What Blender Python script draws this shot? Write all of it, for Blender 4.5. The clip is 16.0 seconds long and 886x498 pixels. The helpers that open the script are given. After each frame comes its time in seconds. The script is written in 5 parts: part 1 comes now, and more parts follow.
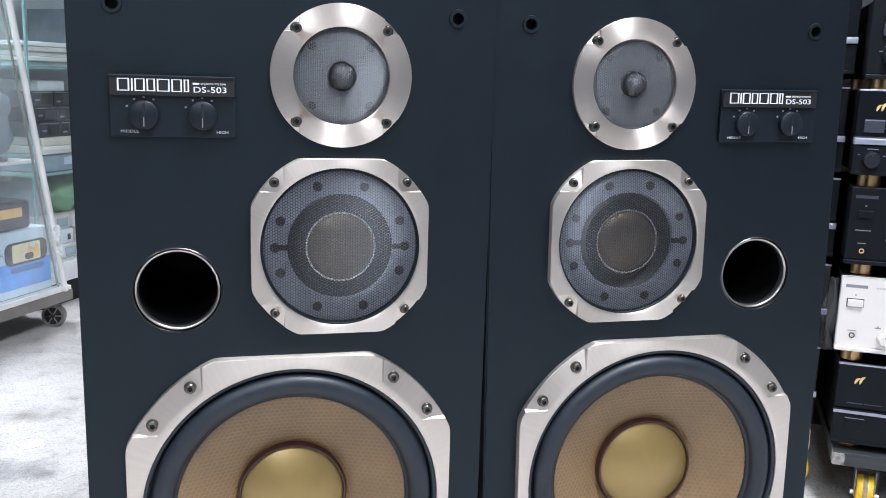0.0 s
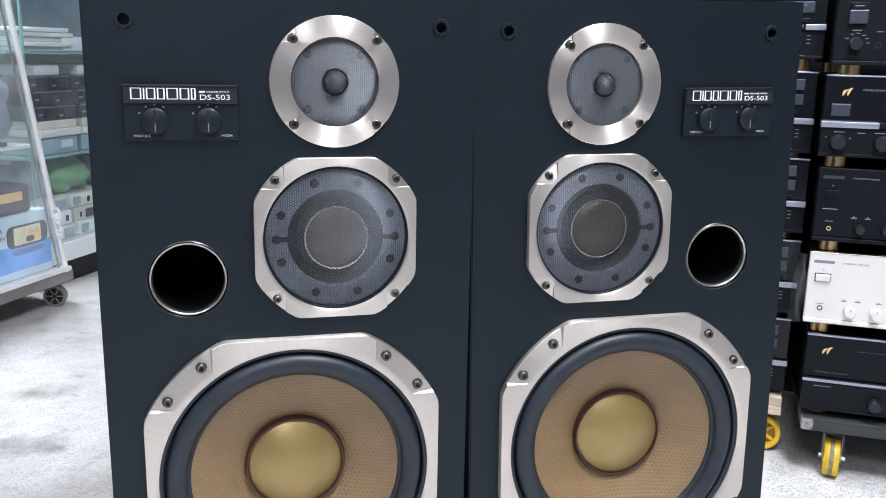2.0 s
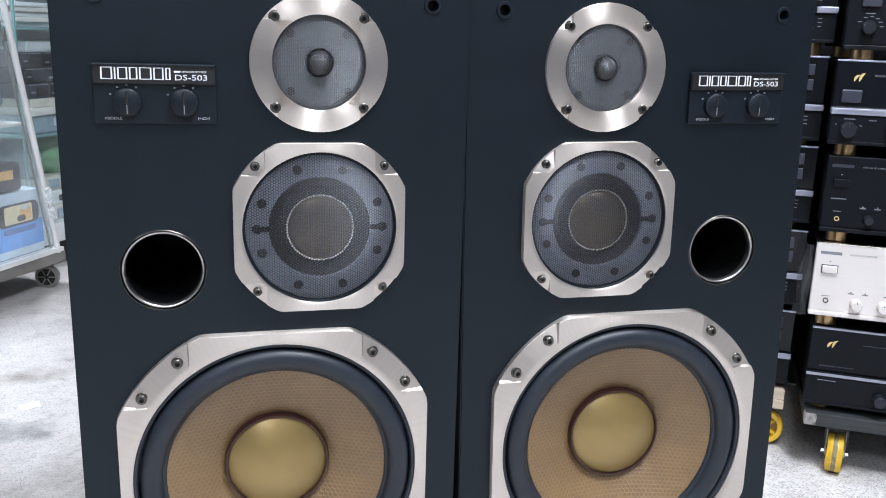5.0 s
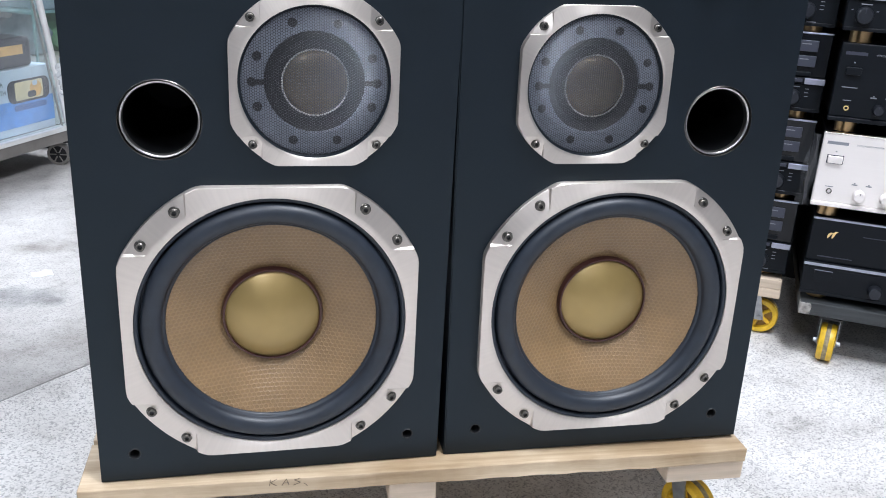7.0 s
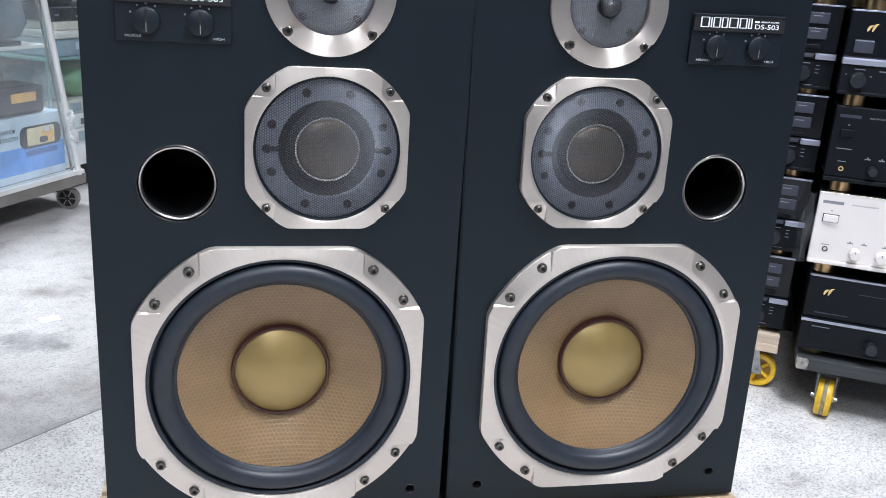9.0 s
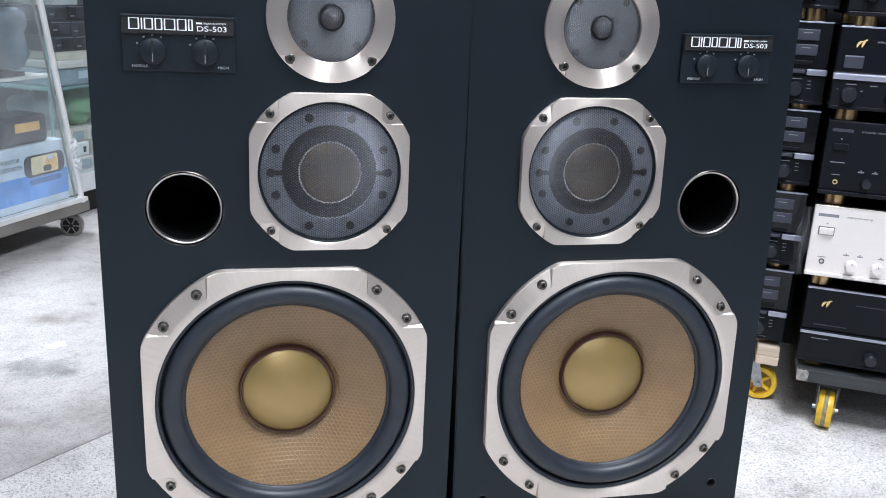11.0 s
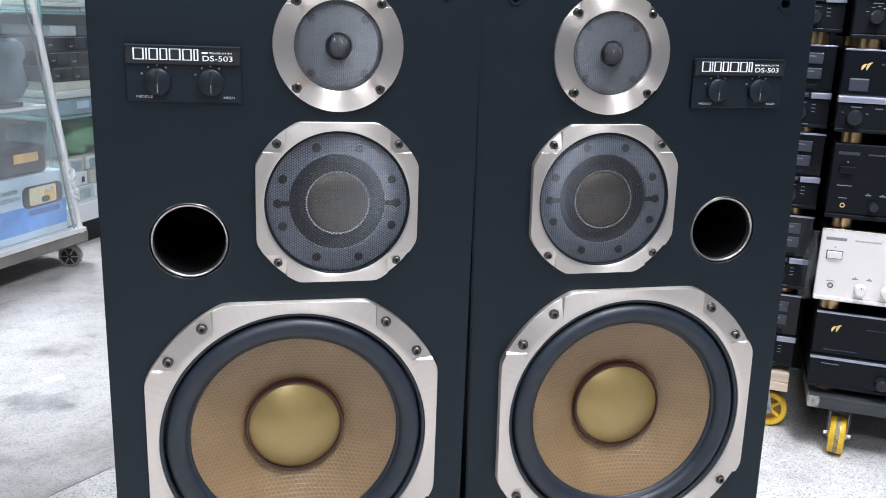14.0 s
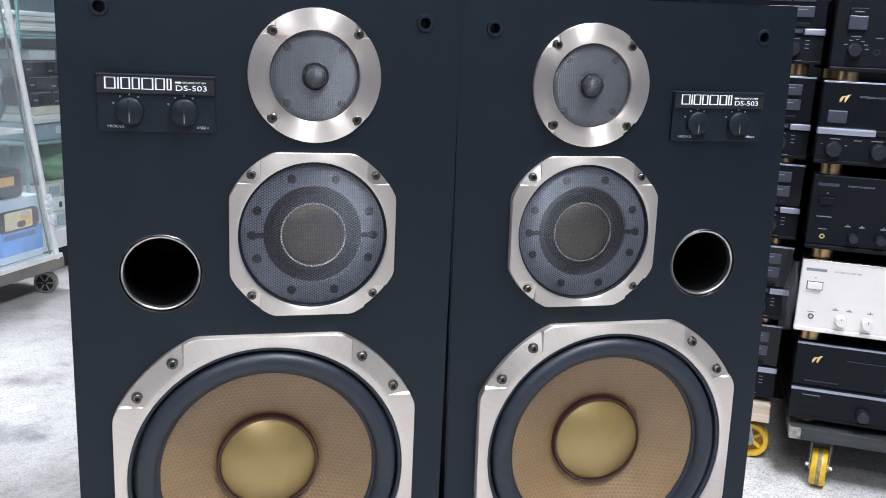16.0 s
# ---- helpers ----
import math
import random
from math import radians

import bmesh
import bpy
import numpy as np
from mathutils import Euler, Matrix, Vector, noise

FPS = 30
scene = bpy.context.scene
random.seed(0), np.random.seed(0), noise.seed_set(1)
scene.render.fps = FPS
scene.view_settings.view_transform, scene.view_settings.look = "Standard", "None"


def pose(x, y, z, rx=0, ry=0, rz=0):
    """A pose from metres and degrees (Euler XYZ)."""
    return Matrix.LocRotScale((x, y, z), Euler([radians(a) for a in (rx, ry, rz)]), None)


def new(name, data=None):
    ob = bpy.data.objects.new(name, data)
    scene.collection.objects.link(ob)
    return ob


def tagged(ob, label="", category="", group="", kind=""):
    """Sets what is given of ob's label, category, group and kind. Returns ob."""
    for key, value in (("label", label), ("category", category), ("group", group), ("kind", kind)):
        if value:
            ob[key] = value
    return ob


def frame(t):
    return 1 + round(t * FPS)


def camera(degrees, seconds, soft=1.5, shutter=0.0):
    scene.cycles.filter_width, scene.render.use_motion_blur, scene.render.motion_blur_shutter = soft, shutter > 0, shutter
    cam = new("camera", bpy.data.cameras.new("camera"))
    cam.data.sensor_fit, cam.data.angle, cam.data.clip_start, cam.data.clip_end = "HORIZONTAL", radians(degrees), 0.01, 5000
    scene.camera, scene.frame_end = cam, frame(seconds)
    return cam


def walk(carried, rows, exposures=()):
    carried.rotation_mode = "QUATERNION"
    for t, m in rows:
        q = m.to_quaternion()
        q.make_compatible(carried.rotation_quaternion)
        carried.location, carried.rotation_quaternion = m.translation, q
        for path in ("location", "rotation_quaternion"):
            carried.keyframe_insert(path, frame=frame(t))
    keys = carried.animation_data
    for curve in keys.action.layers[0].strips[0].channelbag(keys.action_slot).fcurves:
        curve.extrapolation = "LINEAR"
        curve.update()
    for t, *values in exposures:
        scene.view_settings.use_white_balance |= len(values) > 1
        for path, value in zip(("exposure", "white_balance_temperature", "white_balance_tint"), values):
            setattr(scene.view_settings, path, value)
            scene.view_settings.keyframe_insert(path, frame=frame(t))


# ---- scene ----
cam = camera(53.8, 16.0, soft=1.0)
# eye (m) and Euler turn (degrees): tilt, roll, heading
ROWS = [
    (0.0, -0.0571, -0.8214, 0.7758, 79.04, -1.69, -13.55),
    (0.5, -0.0689, -0.8252, 0.7749, 78.73, -1.31, -13.77),
    (1.0, -0.0779, -0.8627, 0.7950, 77.97, -1.03, -13.91),
    (1.5, -0.0847, -0.9003, 0.8017, 77.50, -1.12, -14.38),
    (2.0, -0.0701, -0.8950, 0.8096, 77.20, -1.16, -14.19),
    (2.5, -0.0532, -0.8790, 0.7983, 76.72, -1.32, -14.38),
    (3.0, -0.0517, -0.8612, 0.7981, 76.25, -1.35, -14.20),
    (3.2, -0.0518, -0.8551, 0.8009, 76.11, -1.41, -14.32),
    (5.3, -0.0426, -0.8509, 0.8099, 75.86, -1.89, -13.65),
    (5.5, -0.0380, -0.8553, 0.7926, 74.97, -2.04, -13.38),
    (6.0, -0.0324, -0.8580, 0.7759, 72.49, -2.55, -13.04),
    (6.5, -0.0306, -0.8666, 0.7699, 70.63, -2.91, -12.84),
    (7.0, -0.0269, -0.8803, 0.7721, 69.52, -3.05, -12.42),
    (7.5, -0.0406, -0.8998, 0.7836, 69.56, -3.23, -12.46),
    (8.0, -0.0399, -0.9101, 0.7897, 70.42, -3.43, -12.38),
    (8.5, -0.0378, -0.9123, 0.7952, 71.29, -3.58, -12.19),
    (9.0, -0.0381, -0.8996, 0.8036, 72.14, -3.70, -12.15),
    (9.5, -0.0399, -0.9003, 0.8068, 72.85, -3.53, -11.87),
    (9.7, -0.0425, -0.9037, 0.8084, 73.18, -3.32, -11.91),
    (11.8, -0.0431, -0.9228, 0.8063, 73.82, -2.33, -12.33),
    (12.0, -0.0425, -0.9235, 0.8024, 73.96, -2.22, -12.23),
    (12.5, -0.0414, -0.9267, 0.8060, 73.88, -2.16, -12.27),
    (13.0, -0.0456, -0.9326, 0.8136, 73.77, -2.02, -12.58),
    (13.5, -0.0489, -0.9228, 0.8114, 74.25, -2.03, -12.68),
    (14.0, -0.0529, -0.8976, 0.8072, 75.18, -2.12, -12.77),
    (14.5, -0.0511, -0.8919, 0.8051, 75.84, -2.32, -13.15),
    (15.0, -0.0471, -0.8969, 0.8060, 76.32, -2.64, -13.20),
    (15.5, -0.0473, -0.8880, 0.8099, 76.74, -2.70, -13.60),
    (16.0, -0.0439, -0.8831, 0.8121, 76.85, -2.61, -13.80),
]
EXPOSURES = [(0.0, 0.12), (1.5, 0.12), (3.2, 0.07), (5.3, 0.0), (9.7, 0.0), (13.5, 0.03), (16.0, 0.06)]
walk(cam, [(t, pose(x, y, z, a, b, c)) for t, x, y, z, a, b, c in ROWS], EXPOSURES)

# ---- light: fluorescent fittings, all out of view, under the ceiling of a closed shop ----
world = bpy.data.worlds.new("shop_air")
world.use_nodes = True
world.node_tree.nodes["Background"].inputs[0].default_value = (0.75, 0.85, 1.0, 1)
world.node_tree.nodes["Background"].inputs[1].default_value = 0.05
scene.world = world
CEILING = 2.75
# first one inferred from highlights; the others added to brighten baffles, showcases and floor
LAMPS = [(0.6, -0.75, 90, 115), (-0.8, -2.25, 90, 53), (0.6, 1.6, 90, 12), (-0.95, 2.1, 90, 104), (-1.75, -0.4, 90, 14)]
for lx, ly, turn, watts in LAMPS:
    lamp = bpy.data.lights.new("fluorescent_light", "AREA")
    lamp.shape, lamp.size, lamp.size_y, lamp.energy = "RECTANGLE", 1.2, 0.22, watts
    lamp.color = (0.858, 0.902, 1.0)
    new("fluorescent_light", lamp).matrix_world = pose(lx, ly, CEILING - 0.075, 0, 0, turn)


# ---- materials ----
def mat(name, color, rough=0.5, metal=0.0, **kw):
    m = bpy.data.materials.new(name)
    m.use_nodes = True
    b = m.node_tree.nodes["Principled BSDF"]
    b.inputs["Base Color"].default_value = (*color, 1)
    b.inputs["Roughness"].default_value = rough
    b.inputs["Metallic"].default_value = metal
    for key, value in kw.items():
        b.inputs[key.replace("_", " ")].default_value = value
    return m


def node(m, kind, **kw):
    n = m.node_tree.nodes.new(kind)
    for key, value in kw.items():
        n.inputs[key.replace("_", " ")].default_value = value
    return n


def coords(m, scale=(1, 1, 1), kind="Object"):
    c = m.node_tree.nodes.new("ShaderNodeTexCoord")
    p = node(m, "ShaderNodeMapping")
    p.inputs["Scale"].default_value = scale
    m.node_tree.links.new(c.outputs[kind], p.inputs["Vector"])
    return p.outputs["Vector"]


def ramp(m, fac, stops):
    r = m.node_tree.nodes.new("ShaderNodeValToRGB")
    while len(r.color_ramp.elements) < len(stops):
        r.color_ramp.elements.new(0.5)
    for e, (at, c) in zip(r.color_ramp.elements, stops):
        e.position, e.color = at, (*c, 1) if len(c) == 3 else c
    m.node_tree.links.new(fac, r.inputs["Fac"])
    return r.outputs["Color"]


def grain(m, scale=(40, 40, 40), detail=6, lo=0.85, hi=1.15, bump=0.0, dist=0.001, rough=0.0, kind="Object", noise_scale=1.0):
    """Noise over the base colour (lo..hi), the relief and the gloss."""
    t, b = m.node_tree, m.node_tree.nodes["Principled BSDF"]
    v = coords(m, scale, kind)
    n = node(m, "ShaderNodeTexNoise", Scale=noise_scale, Detail=detail, Roughness=0.6)
    t.links.new(v, n.inputs["Vector"])
    src = b.inputs["Base Color"]
    base = tuple(src.default_value[:3])
    if not src.is_linked:
        t.links.new(ramp(m, n.outputs["Fac"], [(0.3, [c * lo for c in base]), (0.7, [min(1, c * hi) for c in base])]), src)
    if bump:
        u = node(m, "ShaderNodeBump", Strength=bump, Distance=dist)
        t.links.new(n.outputs["Fac"], u.inputs["Height"])
        t.links.new(u.outputs["Normal"], b.inputs["Normal"])
    if rough:
        r0 = b.inputs["Roughness"].default_value
        k = node(m, "ShaderNodeMapRange", To_Min=max(0, r0 - rough), To_Max=min(1, r0 + rough))
        t.links.new(n.outputs["Fac"], k.inputs["Value"])
        t.links.new(k.outputs["Result"], b.inputs["Roughness"])
    return m


VINYL = grain(mat("black_vinyl", (0.0015, 0.004, 0.008), 0.5, Specular_IOR_Level=0.25), (18, 300, 420), 5, 0.8, 1.3, 0.12, 0.0004, 0.06)
BAFFLE = grain(mat("black_baffle_paint", (0.0001, 0.0015, 0.0042), 0.46, Specular_IOR_Level=0.48, Specular_Tint=(0.74, 0.90, 1.0, 1)), (30, 300, 30), 7, 0.8, 1.25, 0.1, 0.0003, 0.07)


def spun(name, color, rough, aniso):
    """Turned aluminium: fine grooves round the middle, with faint outward reflection streaks put into the colour and
    gloss.
    """
    m = mat(name, color, rough, 1.0, Anisotropic=aniso, Anisotropic_Rotation=0.25)
    t, b = m.node_tree, m.node_tree.nodes["Principled BSDF"]
    tangent = t.nodes.new("ShaderNodeTangent")
    tangent.direction_type, tangent.axis = "RADIAL", "Y"
    t.links.new(tangent.outputs[0], b.inputs["Tangent"])
    place = t.nodes.new("ShaderNodeTexCoord")
    lay = node(m, "ShaderNodeMapping")
    lay.inputs["Rotation"].default_value = (radians(90), 0, 0)
    t.links.new(place.outputs["Object"], lay.inputs["Vector"])
    sweep = t.nodes.new("ShaderNodeTexGradient")
    sweep.gradient_type = "RADIAL"
    t.links.new(lay.outputs["Vector"], sweep.inputs["Vector"])
    streak = t.nodes.new("ShaderNodeTexNoise")
    streak.noise_dimensions = "1D"
    streak.inputs["Scale"].default_value, streak.inputs["Detail"].default_value = 220, 4
    t.links.new(sweep.outputs["Fac"], streak.inputs["W"])
    t.links.new(ramp(m, streak.outputs["Fac"], [(0.3, [0.975 * c for c in color]), (0.7, [min(1, 1.02 * c) for c in color])]), b.inputs["Base Color"])
    k = node(m, "ShaderNodeMapRange", From_Min=0.3, From_Max=0.7, To_Min=rough - 0.015, To_Max=rough + 0.015)
    t.links.new(streak.outputs["Fac"], k.inputs["Value"])
    t.links.new(k.outputs["Result"], b.inputs["Roughness"])
    return m


ALU = spun("turned_cast_aluminium", (0.69, 0.63, 0.58), 0.42, 0.8)
SPUN = spun("spun_aluminium", (0.80, 0.72, 0.655), 0.38, 0.9)
PENCIL = mat("pencil_lead", (0.11, 0.085, 0.06), 0.7)
STEEL = grain(mat("screw_steel", (0.125, 0.118, 0.108), 0.3, 1.0), (400, 400, 400), 2, 0.8, 1.2)
DARK = mat("dark_recess", (0.002, 0.002, 0.0025), 0.85, 0.0, Specular_IOR_Level=0.12)
MESH = mat("grille_wire", (0.072, 0.074, 0.083), 0.30, 1.0)
FINE = mat("dark_grille_wire", (0.115, 0.119, 0.128), 0.28, 1.0)
FACE = grain(mat("grey_face_plate", (0.20, 0.222, 0.268), 0.55), (80, 80, 80), 3, 0.85, 1.1)
FACE_DARK = grain(mat("dark_grey_face", (0.132, 0.143, 0.168), 0.7), (80, 80, 80), 3, 0.85, 1.1)
BOSS = mat("grey_phase_plug", (0.05, 0.052, 0.058), 0.4, 0.3)
HORN = mat("dark_ring", (0.005, 0.0055, 0.007), 0.5)
# sparse dust and lint on the front boards
tb, bb = BAFFLE.node_tree, BAFFLE.node_tree.nodes["Principled BSDF"]
lint = node(BAFFLE, "ShaderNodeTexVoronoi", Scale=1.0)
tb.links.new(coords(BAFFLE, (70, 70, 38)), lint.inputs["Vector"])
fleck = ramp(BAFFLE, lint.outputs["Distance"], [(0.0, (1, 1, 1)), (0.05, (0.3, 0.3, 0.3)), (0.075, (0, 0, 0))])
some = node(BAFFLE, "ShaderNodeTexNoise", Scale=1.0, Detail=3)
tb.links.new(coords(BAFFLE, (9, 9, 6)), some.inputs["Vector"])
where = ramp(BAFFLE, some.outputs["Fac"], [(0.52, (0, 0, 0)), (0.75, (0.35, 0.35, 0.35))])
keep = tb.nodes.new("ShaderNodeMix")
keep.data_type, keep.blend_type = "RGBA", "MULTIPLY"
keep.inputs[0].default_value = 1.0
tb.links.new(fleck, keep.inputs[6])
tb.links.new(where, keep.inputs[7])
over = tb.nodes.new("ShaderNodeMix")
over.data_type = "RGBA"
over.inputs[7].default_value = (0.10, 0.11, 0.12, 1)
tb.links.new(keep.outputs[2], over.inputs[0])
tb.links.new(bb.inputs["Base Color"].links[0].from_socket, over.inputs[6])
tb.links.new(over.outputs[2], bb.inputs["Base Color"])
PORT = mat("port_plastic", (0.003, 0.0033, 0.0038), 0.42, Specular_IOR_Level=0.25)
RUBBER = grain(mat("rubber_surround", (0.0115, 0.0165, 0.025), 0.46), (60, 60, 60), 4, 0.8, 1.25, 0.05, 0.0004, 0.08)
DOME = grain(mat("bronze_dome", (0.15, 0.122, 0.085), 0.3, 0.7), (50, 50, 50), 3, 0.85, 1.15)
RINGMETAL = grain(mat("satin_ring", (0.46, 0.45, 0.44), 0.34, 1.0), (60, 60, 60), 3, 0.85, 1.1)
BRIGHT = mat("bright_trim", (0.88, 0.86, 0.80), 0.22, 1.0)
CELL = grain(mat("cone_cell", (0.190, 0.114, 0.049), 0.45, Coat_Weight=0.55, Coat_Roughness=0.36), (25, 25, 25), 4, 0.88, 1.12)
RIB = grain(mat("cone_rib", (0.222, 0.135, 0.058), 0.4, Coat_Weight=0.55, Coat_Roughness=0.34), (25, 25, 25), 4, 0.88, 1.12)
CAP = grain(mat("varnished_cap", (0.32, 0.222, 0.078), 0.42, 0.55, Coat_Weight=0.5, Coat_Roughness=0.33), (14, 14, 14), 3, 0.88, 1.12)
GLUE = mat("red_brown_glue", (0.045, 0.014, 0.012), 0.4)
PLASTIC = grain(mat("black_plastic", (0.0035, 0.0075, 0.0125), 0.45, 0.0, Specular_IOR_Level=0.32), (200, 200, 200), 3, 0.85, 1.15, 0.05, 0.0002)
PRINT = mat("white_print", (0.82, 0.83, 0.85), 0.5)
SMALLPRINT = mat("pale_grey_print", (0.42, 0.43, 0.45), 0.5)
GREYPRINT = mat("grey_print", (0.21, 0.22, 0.245), 0.5)
PINE = mat("pine_board", (0.62, 0.44, 0.25), 0.62)
YELLOW = grain(mat("yellow_wheel", (0.80, 0.50, 0.03), 0.36), (55, 55, 55), 6, 0.62, 1.08)
ZINC = grain(mat("zinc_steel", (0.34, 0.35, 0.36), 0.35, 1.0), (60, 60, 60), 4, 0.75, 1.15)
# darker copy of the wheel's yellow, with the recess shade put into its colour
WEB = grain(mat("shaded_wheel_web", (0.30, 0.17, 0.03), 0.5), (60, 60, 60), 3, 0.8, 1.1)
TREAD = grain(mat("worn_tread", (0.27, 0.22, 0.13), 0.65), (110, 110, 110), 5, 0.35, 1.35)
AMPBLACK = grain(mat("black_metal", (0.002, 0.0035, 0.006), 0.45, 0.0, Specular_IOR_Level=0.2), (10, 200, 200), 3, 0.85, 1.2, 0.04, 0.0002, 0.06)
KNOB = mat("satin_black_knob", (0.022, 0.025, 0.032), 0.32, 0.5)
AMPGLOSS = mat("gloss_black_panel", (0.003, 0.004, 0.0065), 0.1, 0.0, Specular_IOR_Level=0.3)
CASE = grain(mat("black_case", (0.004, 0.0045, 0.006), 0.5, 0.0, Specular_IOR_Level=0.22), (40, 40, 40), 4, 0.8, 1.3)
STRIP = grain(mat("grey_anodised_strip", (0.38, 0.395, 0.48), 0.38, 0.8), (4, 300, 300), 3, 0.9, 1.1)
BUTTON = mat("slate_button", (0.052, 0.056, 0.078), 0.35, 0.4)
SILVER = grain(mat("champagne_silver_panel", (0.80, 0.755, 0.73), 0.4, 0.4), (4, 300, 300), 3, 0.985, 1.015)
GOLD = grain(mat("copper_gold_foot", (0.46, 0.31, 0.16), 0.28, 1.0), (40, 40, 40), 2, 0.9, 1.1)
LOGO = mat("gold_emblem", (0.80, 0.58, 0.26), 0.4, 0.4)
WORN = mat("dark_painted_wood", (0.03, 0.034, 0.04), 0.6)
BARE = grain(mat("bare_grey_wood", (0.30, 0.285, 0.265), 0.75), (90, 90, 90), 5, 0.35, 1.35, 0.3, 0.001)
PALEWOOD = grain(mat("pale_wood", (0.58, 0.47, 0.36), 0.7), (4, 60, 60), 5, 0.75, 1.15, 0.2, 0.001)
WALL = grain(mat("painted_wall", (0.22, 0.23, 0.245), 0.8), (3, 3, 3), 6, 0.85, 1.05, 0.1, 0.002)
CEIL = grain(mat("white_ceiling", (0.36, 0.36, 0.37), 0.85), (3, 3, 3), 5, 0.92, 1.04)
WHITE = grain(mat("white_lacquer", (0.78, 0.80, 0.82), 0.4), (12, 12, 12), 4, 0.9, 1.05)
PAPER = grain(mat("paper", (0.74, 0.71, 0.68), 0.8), (6, 6, 120), 4, 0.75, 1.1)
CHARCOAL = grain(mat("charcoal_backdrop", (0.02, 0.022, 0.026), 0.7), (8, 8, 8), 5, 0.7, 1.3)
POST = grain(mat("bright_aluminium", (0.80, 0.80, 0.79), 0.35, 0.25), (20, 20, 6), 4, 0.85, 1.05)
FRAME = grain(mat("grey_aluminium_frame", (0.25, 0.235, 0.22), 0.42, 0.6), (8, 8, 8), 4, 0.75, 1.15, 0.05, 0.0005)
TEAL = mat("green_glass_edge", (0.30, 0.52, 0.52), 0.15, 0.0, Transmission_Weight=0.35)
BLUE = grain(mat("blue_print", (0.10, 0.30, 0.72), 0.35), (9, 9, 9), 4, 0.7, 1.4)
PALEBLUE = grain(mat("pale_blue_print", (0.58, 0.68, 0.80), 0.35), (9, 9, 9), 4, 0.85, 1.1)
ORANGE = grain(mat("orange_print", (0.78, 0.45, 0.16), 0.4), (30, 30, 30), 4, 0.7, 1.25)
CREAM = grain(mat("cream_print", (0.82, 0.70, 0.45), 0.4), (30, 30, 30), 4, 0.8, 1.15)
NAVY = mat("dark_device", (0.03, 0.035, 0.05), 0.35)
GREENBAG = grain(mat("green_bag", (0.17, 0.36, 0.19), 0.5), (14, 14, 14), 4, 0.8, 1.2, 0.3, 0.004)
GREYBAG = grain(mat("grey_bag", (0.16, 0.20, 0.24), 0.5), (14, 14, 14), 4, 0.7, 1.25, 0.3, 0.004)
STEELBLUE = grain(mat("bluish_box", (0.30, 0.38, 0.44), 0.55), (14, 14, 14), 4, 0.75, 1.2)
TUBE = mat("glowing_tube", (1, 1, 1))
TUBE.node_tree.nodes["Principled BSDF"].inputs["Emission Color"].default_value = (0.93, 0.97, 1, 1)
TUBE.node_tree.nodes["Principled BSDF"].inputs["Emission Strength"].default_value = 6.0


def see_through(name, tint, gloss, haze=0.0):
    m = bpy.data.materials.new(name)
    m.use_nodes = True
    t = m.node_tree
    t.nodes.remove(t.nodes["Principled BSDF"])
    clear = node(m, "ShaderNodeBsdfTransparent", Color=(*tint, 1))
    shine = node(m, "ShaderNodeBsdfGlossy", Roughness=gloss)
    fresnel = node(m, "ShaderNodeLayerWeight", Blend=0.12)
    mix = t.nodes.new("ShaderNodeMixShader")
    t.links.new(fresnel.outputs["Facing"], mix.inputs[0])
    t.links.new(clear.outputs[0], mix.inputs[1])
    t.links.new(shine.outputs[0], mix.inputs[2])
    last = mix.outputs[0]
    if haze:
        # pale diffuse veil; on the panes it stands in for reflected light
        dust = node(m, "ShaderNodeBsdfDiffuse", Color=(0.88, 0.9, 0.92, 1))
        n = node(m, "ShaderNodeTexNoise", Scale=1.0, Detail=6)
        t.links.new(coords(m, (9, 9, 9)), n.inputs["Vector"])
        k = node(m, "ShaderNodeMapRange", From_Min=0.35, From_Max=0.75, To_Min=haze * 0.4, To_Max=haze * 1.6)
        t.links.new(n.outputs["Fac"], k.inputs["Value"])
        both = t.nodes.new("ShaderNodeMixShader")
        t.links.new(k.outputs["Result"], both.inputs[0])
        t.links.new(last, both.inputs[1])
        t.links.new(dust.outputs[0], both.inputs[2])
        last = both.outputs[0]
    t.links.new(last, t.nodes["Material Output"].inputs["Surface"])
    return m


GROUT = grain(mat("grey_grout", (0.24, 0.235, 0.23), 0.8), (60, 60, 60), 4, 0.7, 1.25)
# haze on both showcase glasses imitates reflections and brightens the cases
GLASS = see_through("hazed_glass", (0.88, 0.96, 0.95), 0.05, 0.16)
CLEAR = see_through("less_hazed_glass", (0.88, 0.96, 0.96), 0.04, 0.08)
TAPE = see_through("cloudy_tape", (0.9, 0.92, 0.94), 0.12, 0.55)
FILM = see_through("clear_plastic_film", (0.80, 0.83, 0.87), 0.2, 0.04)


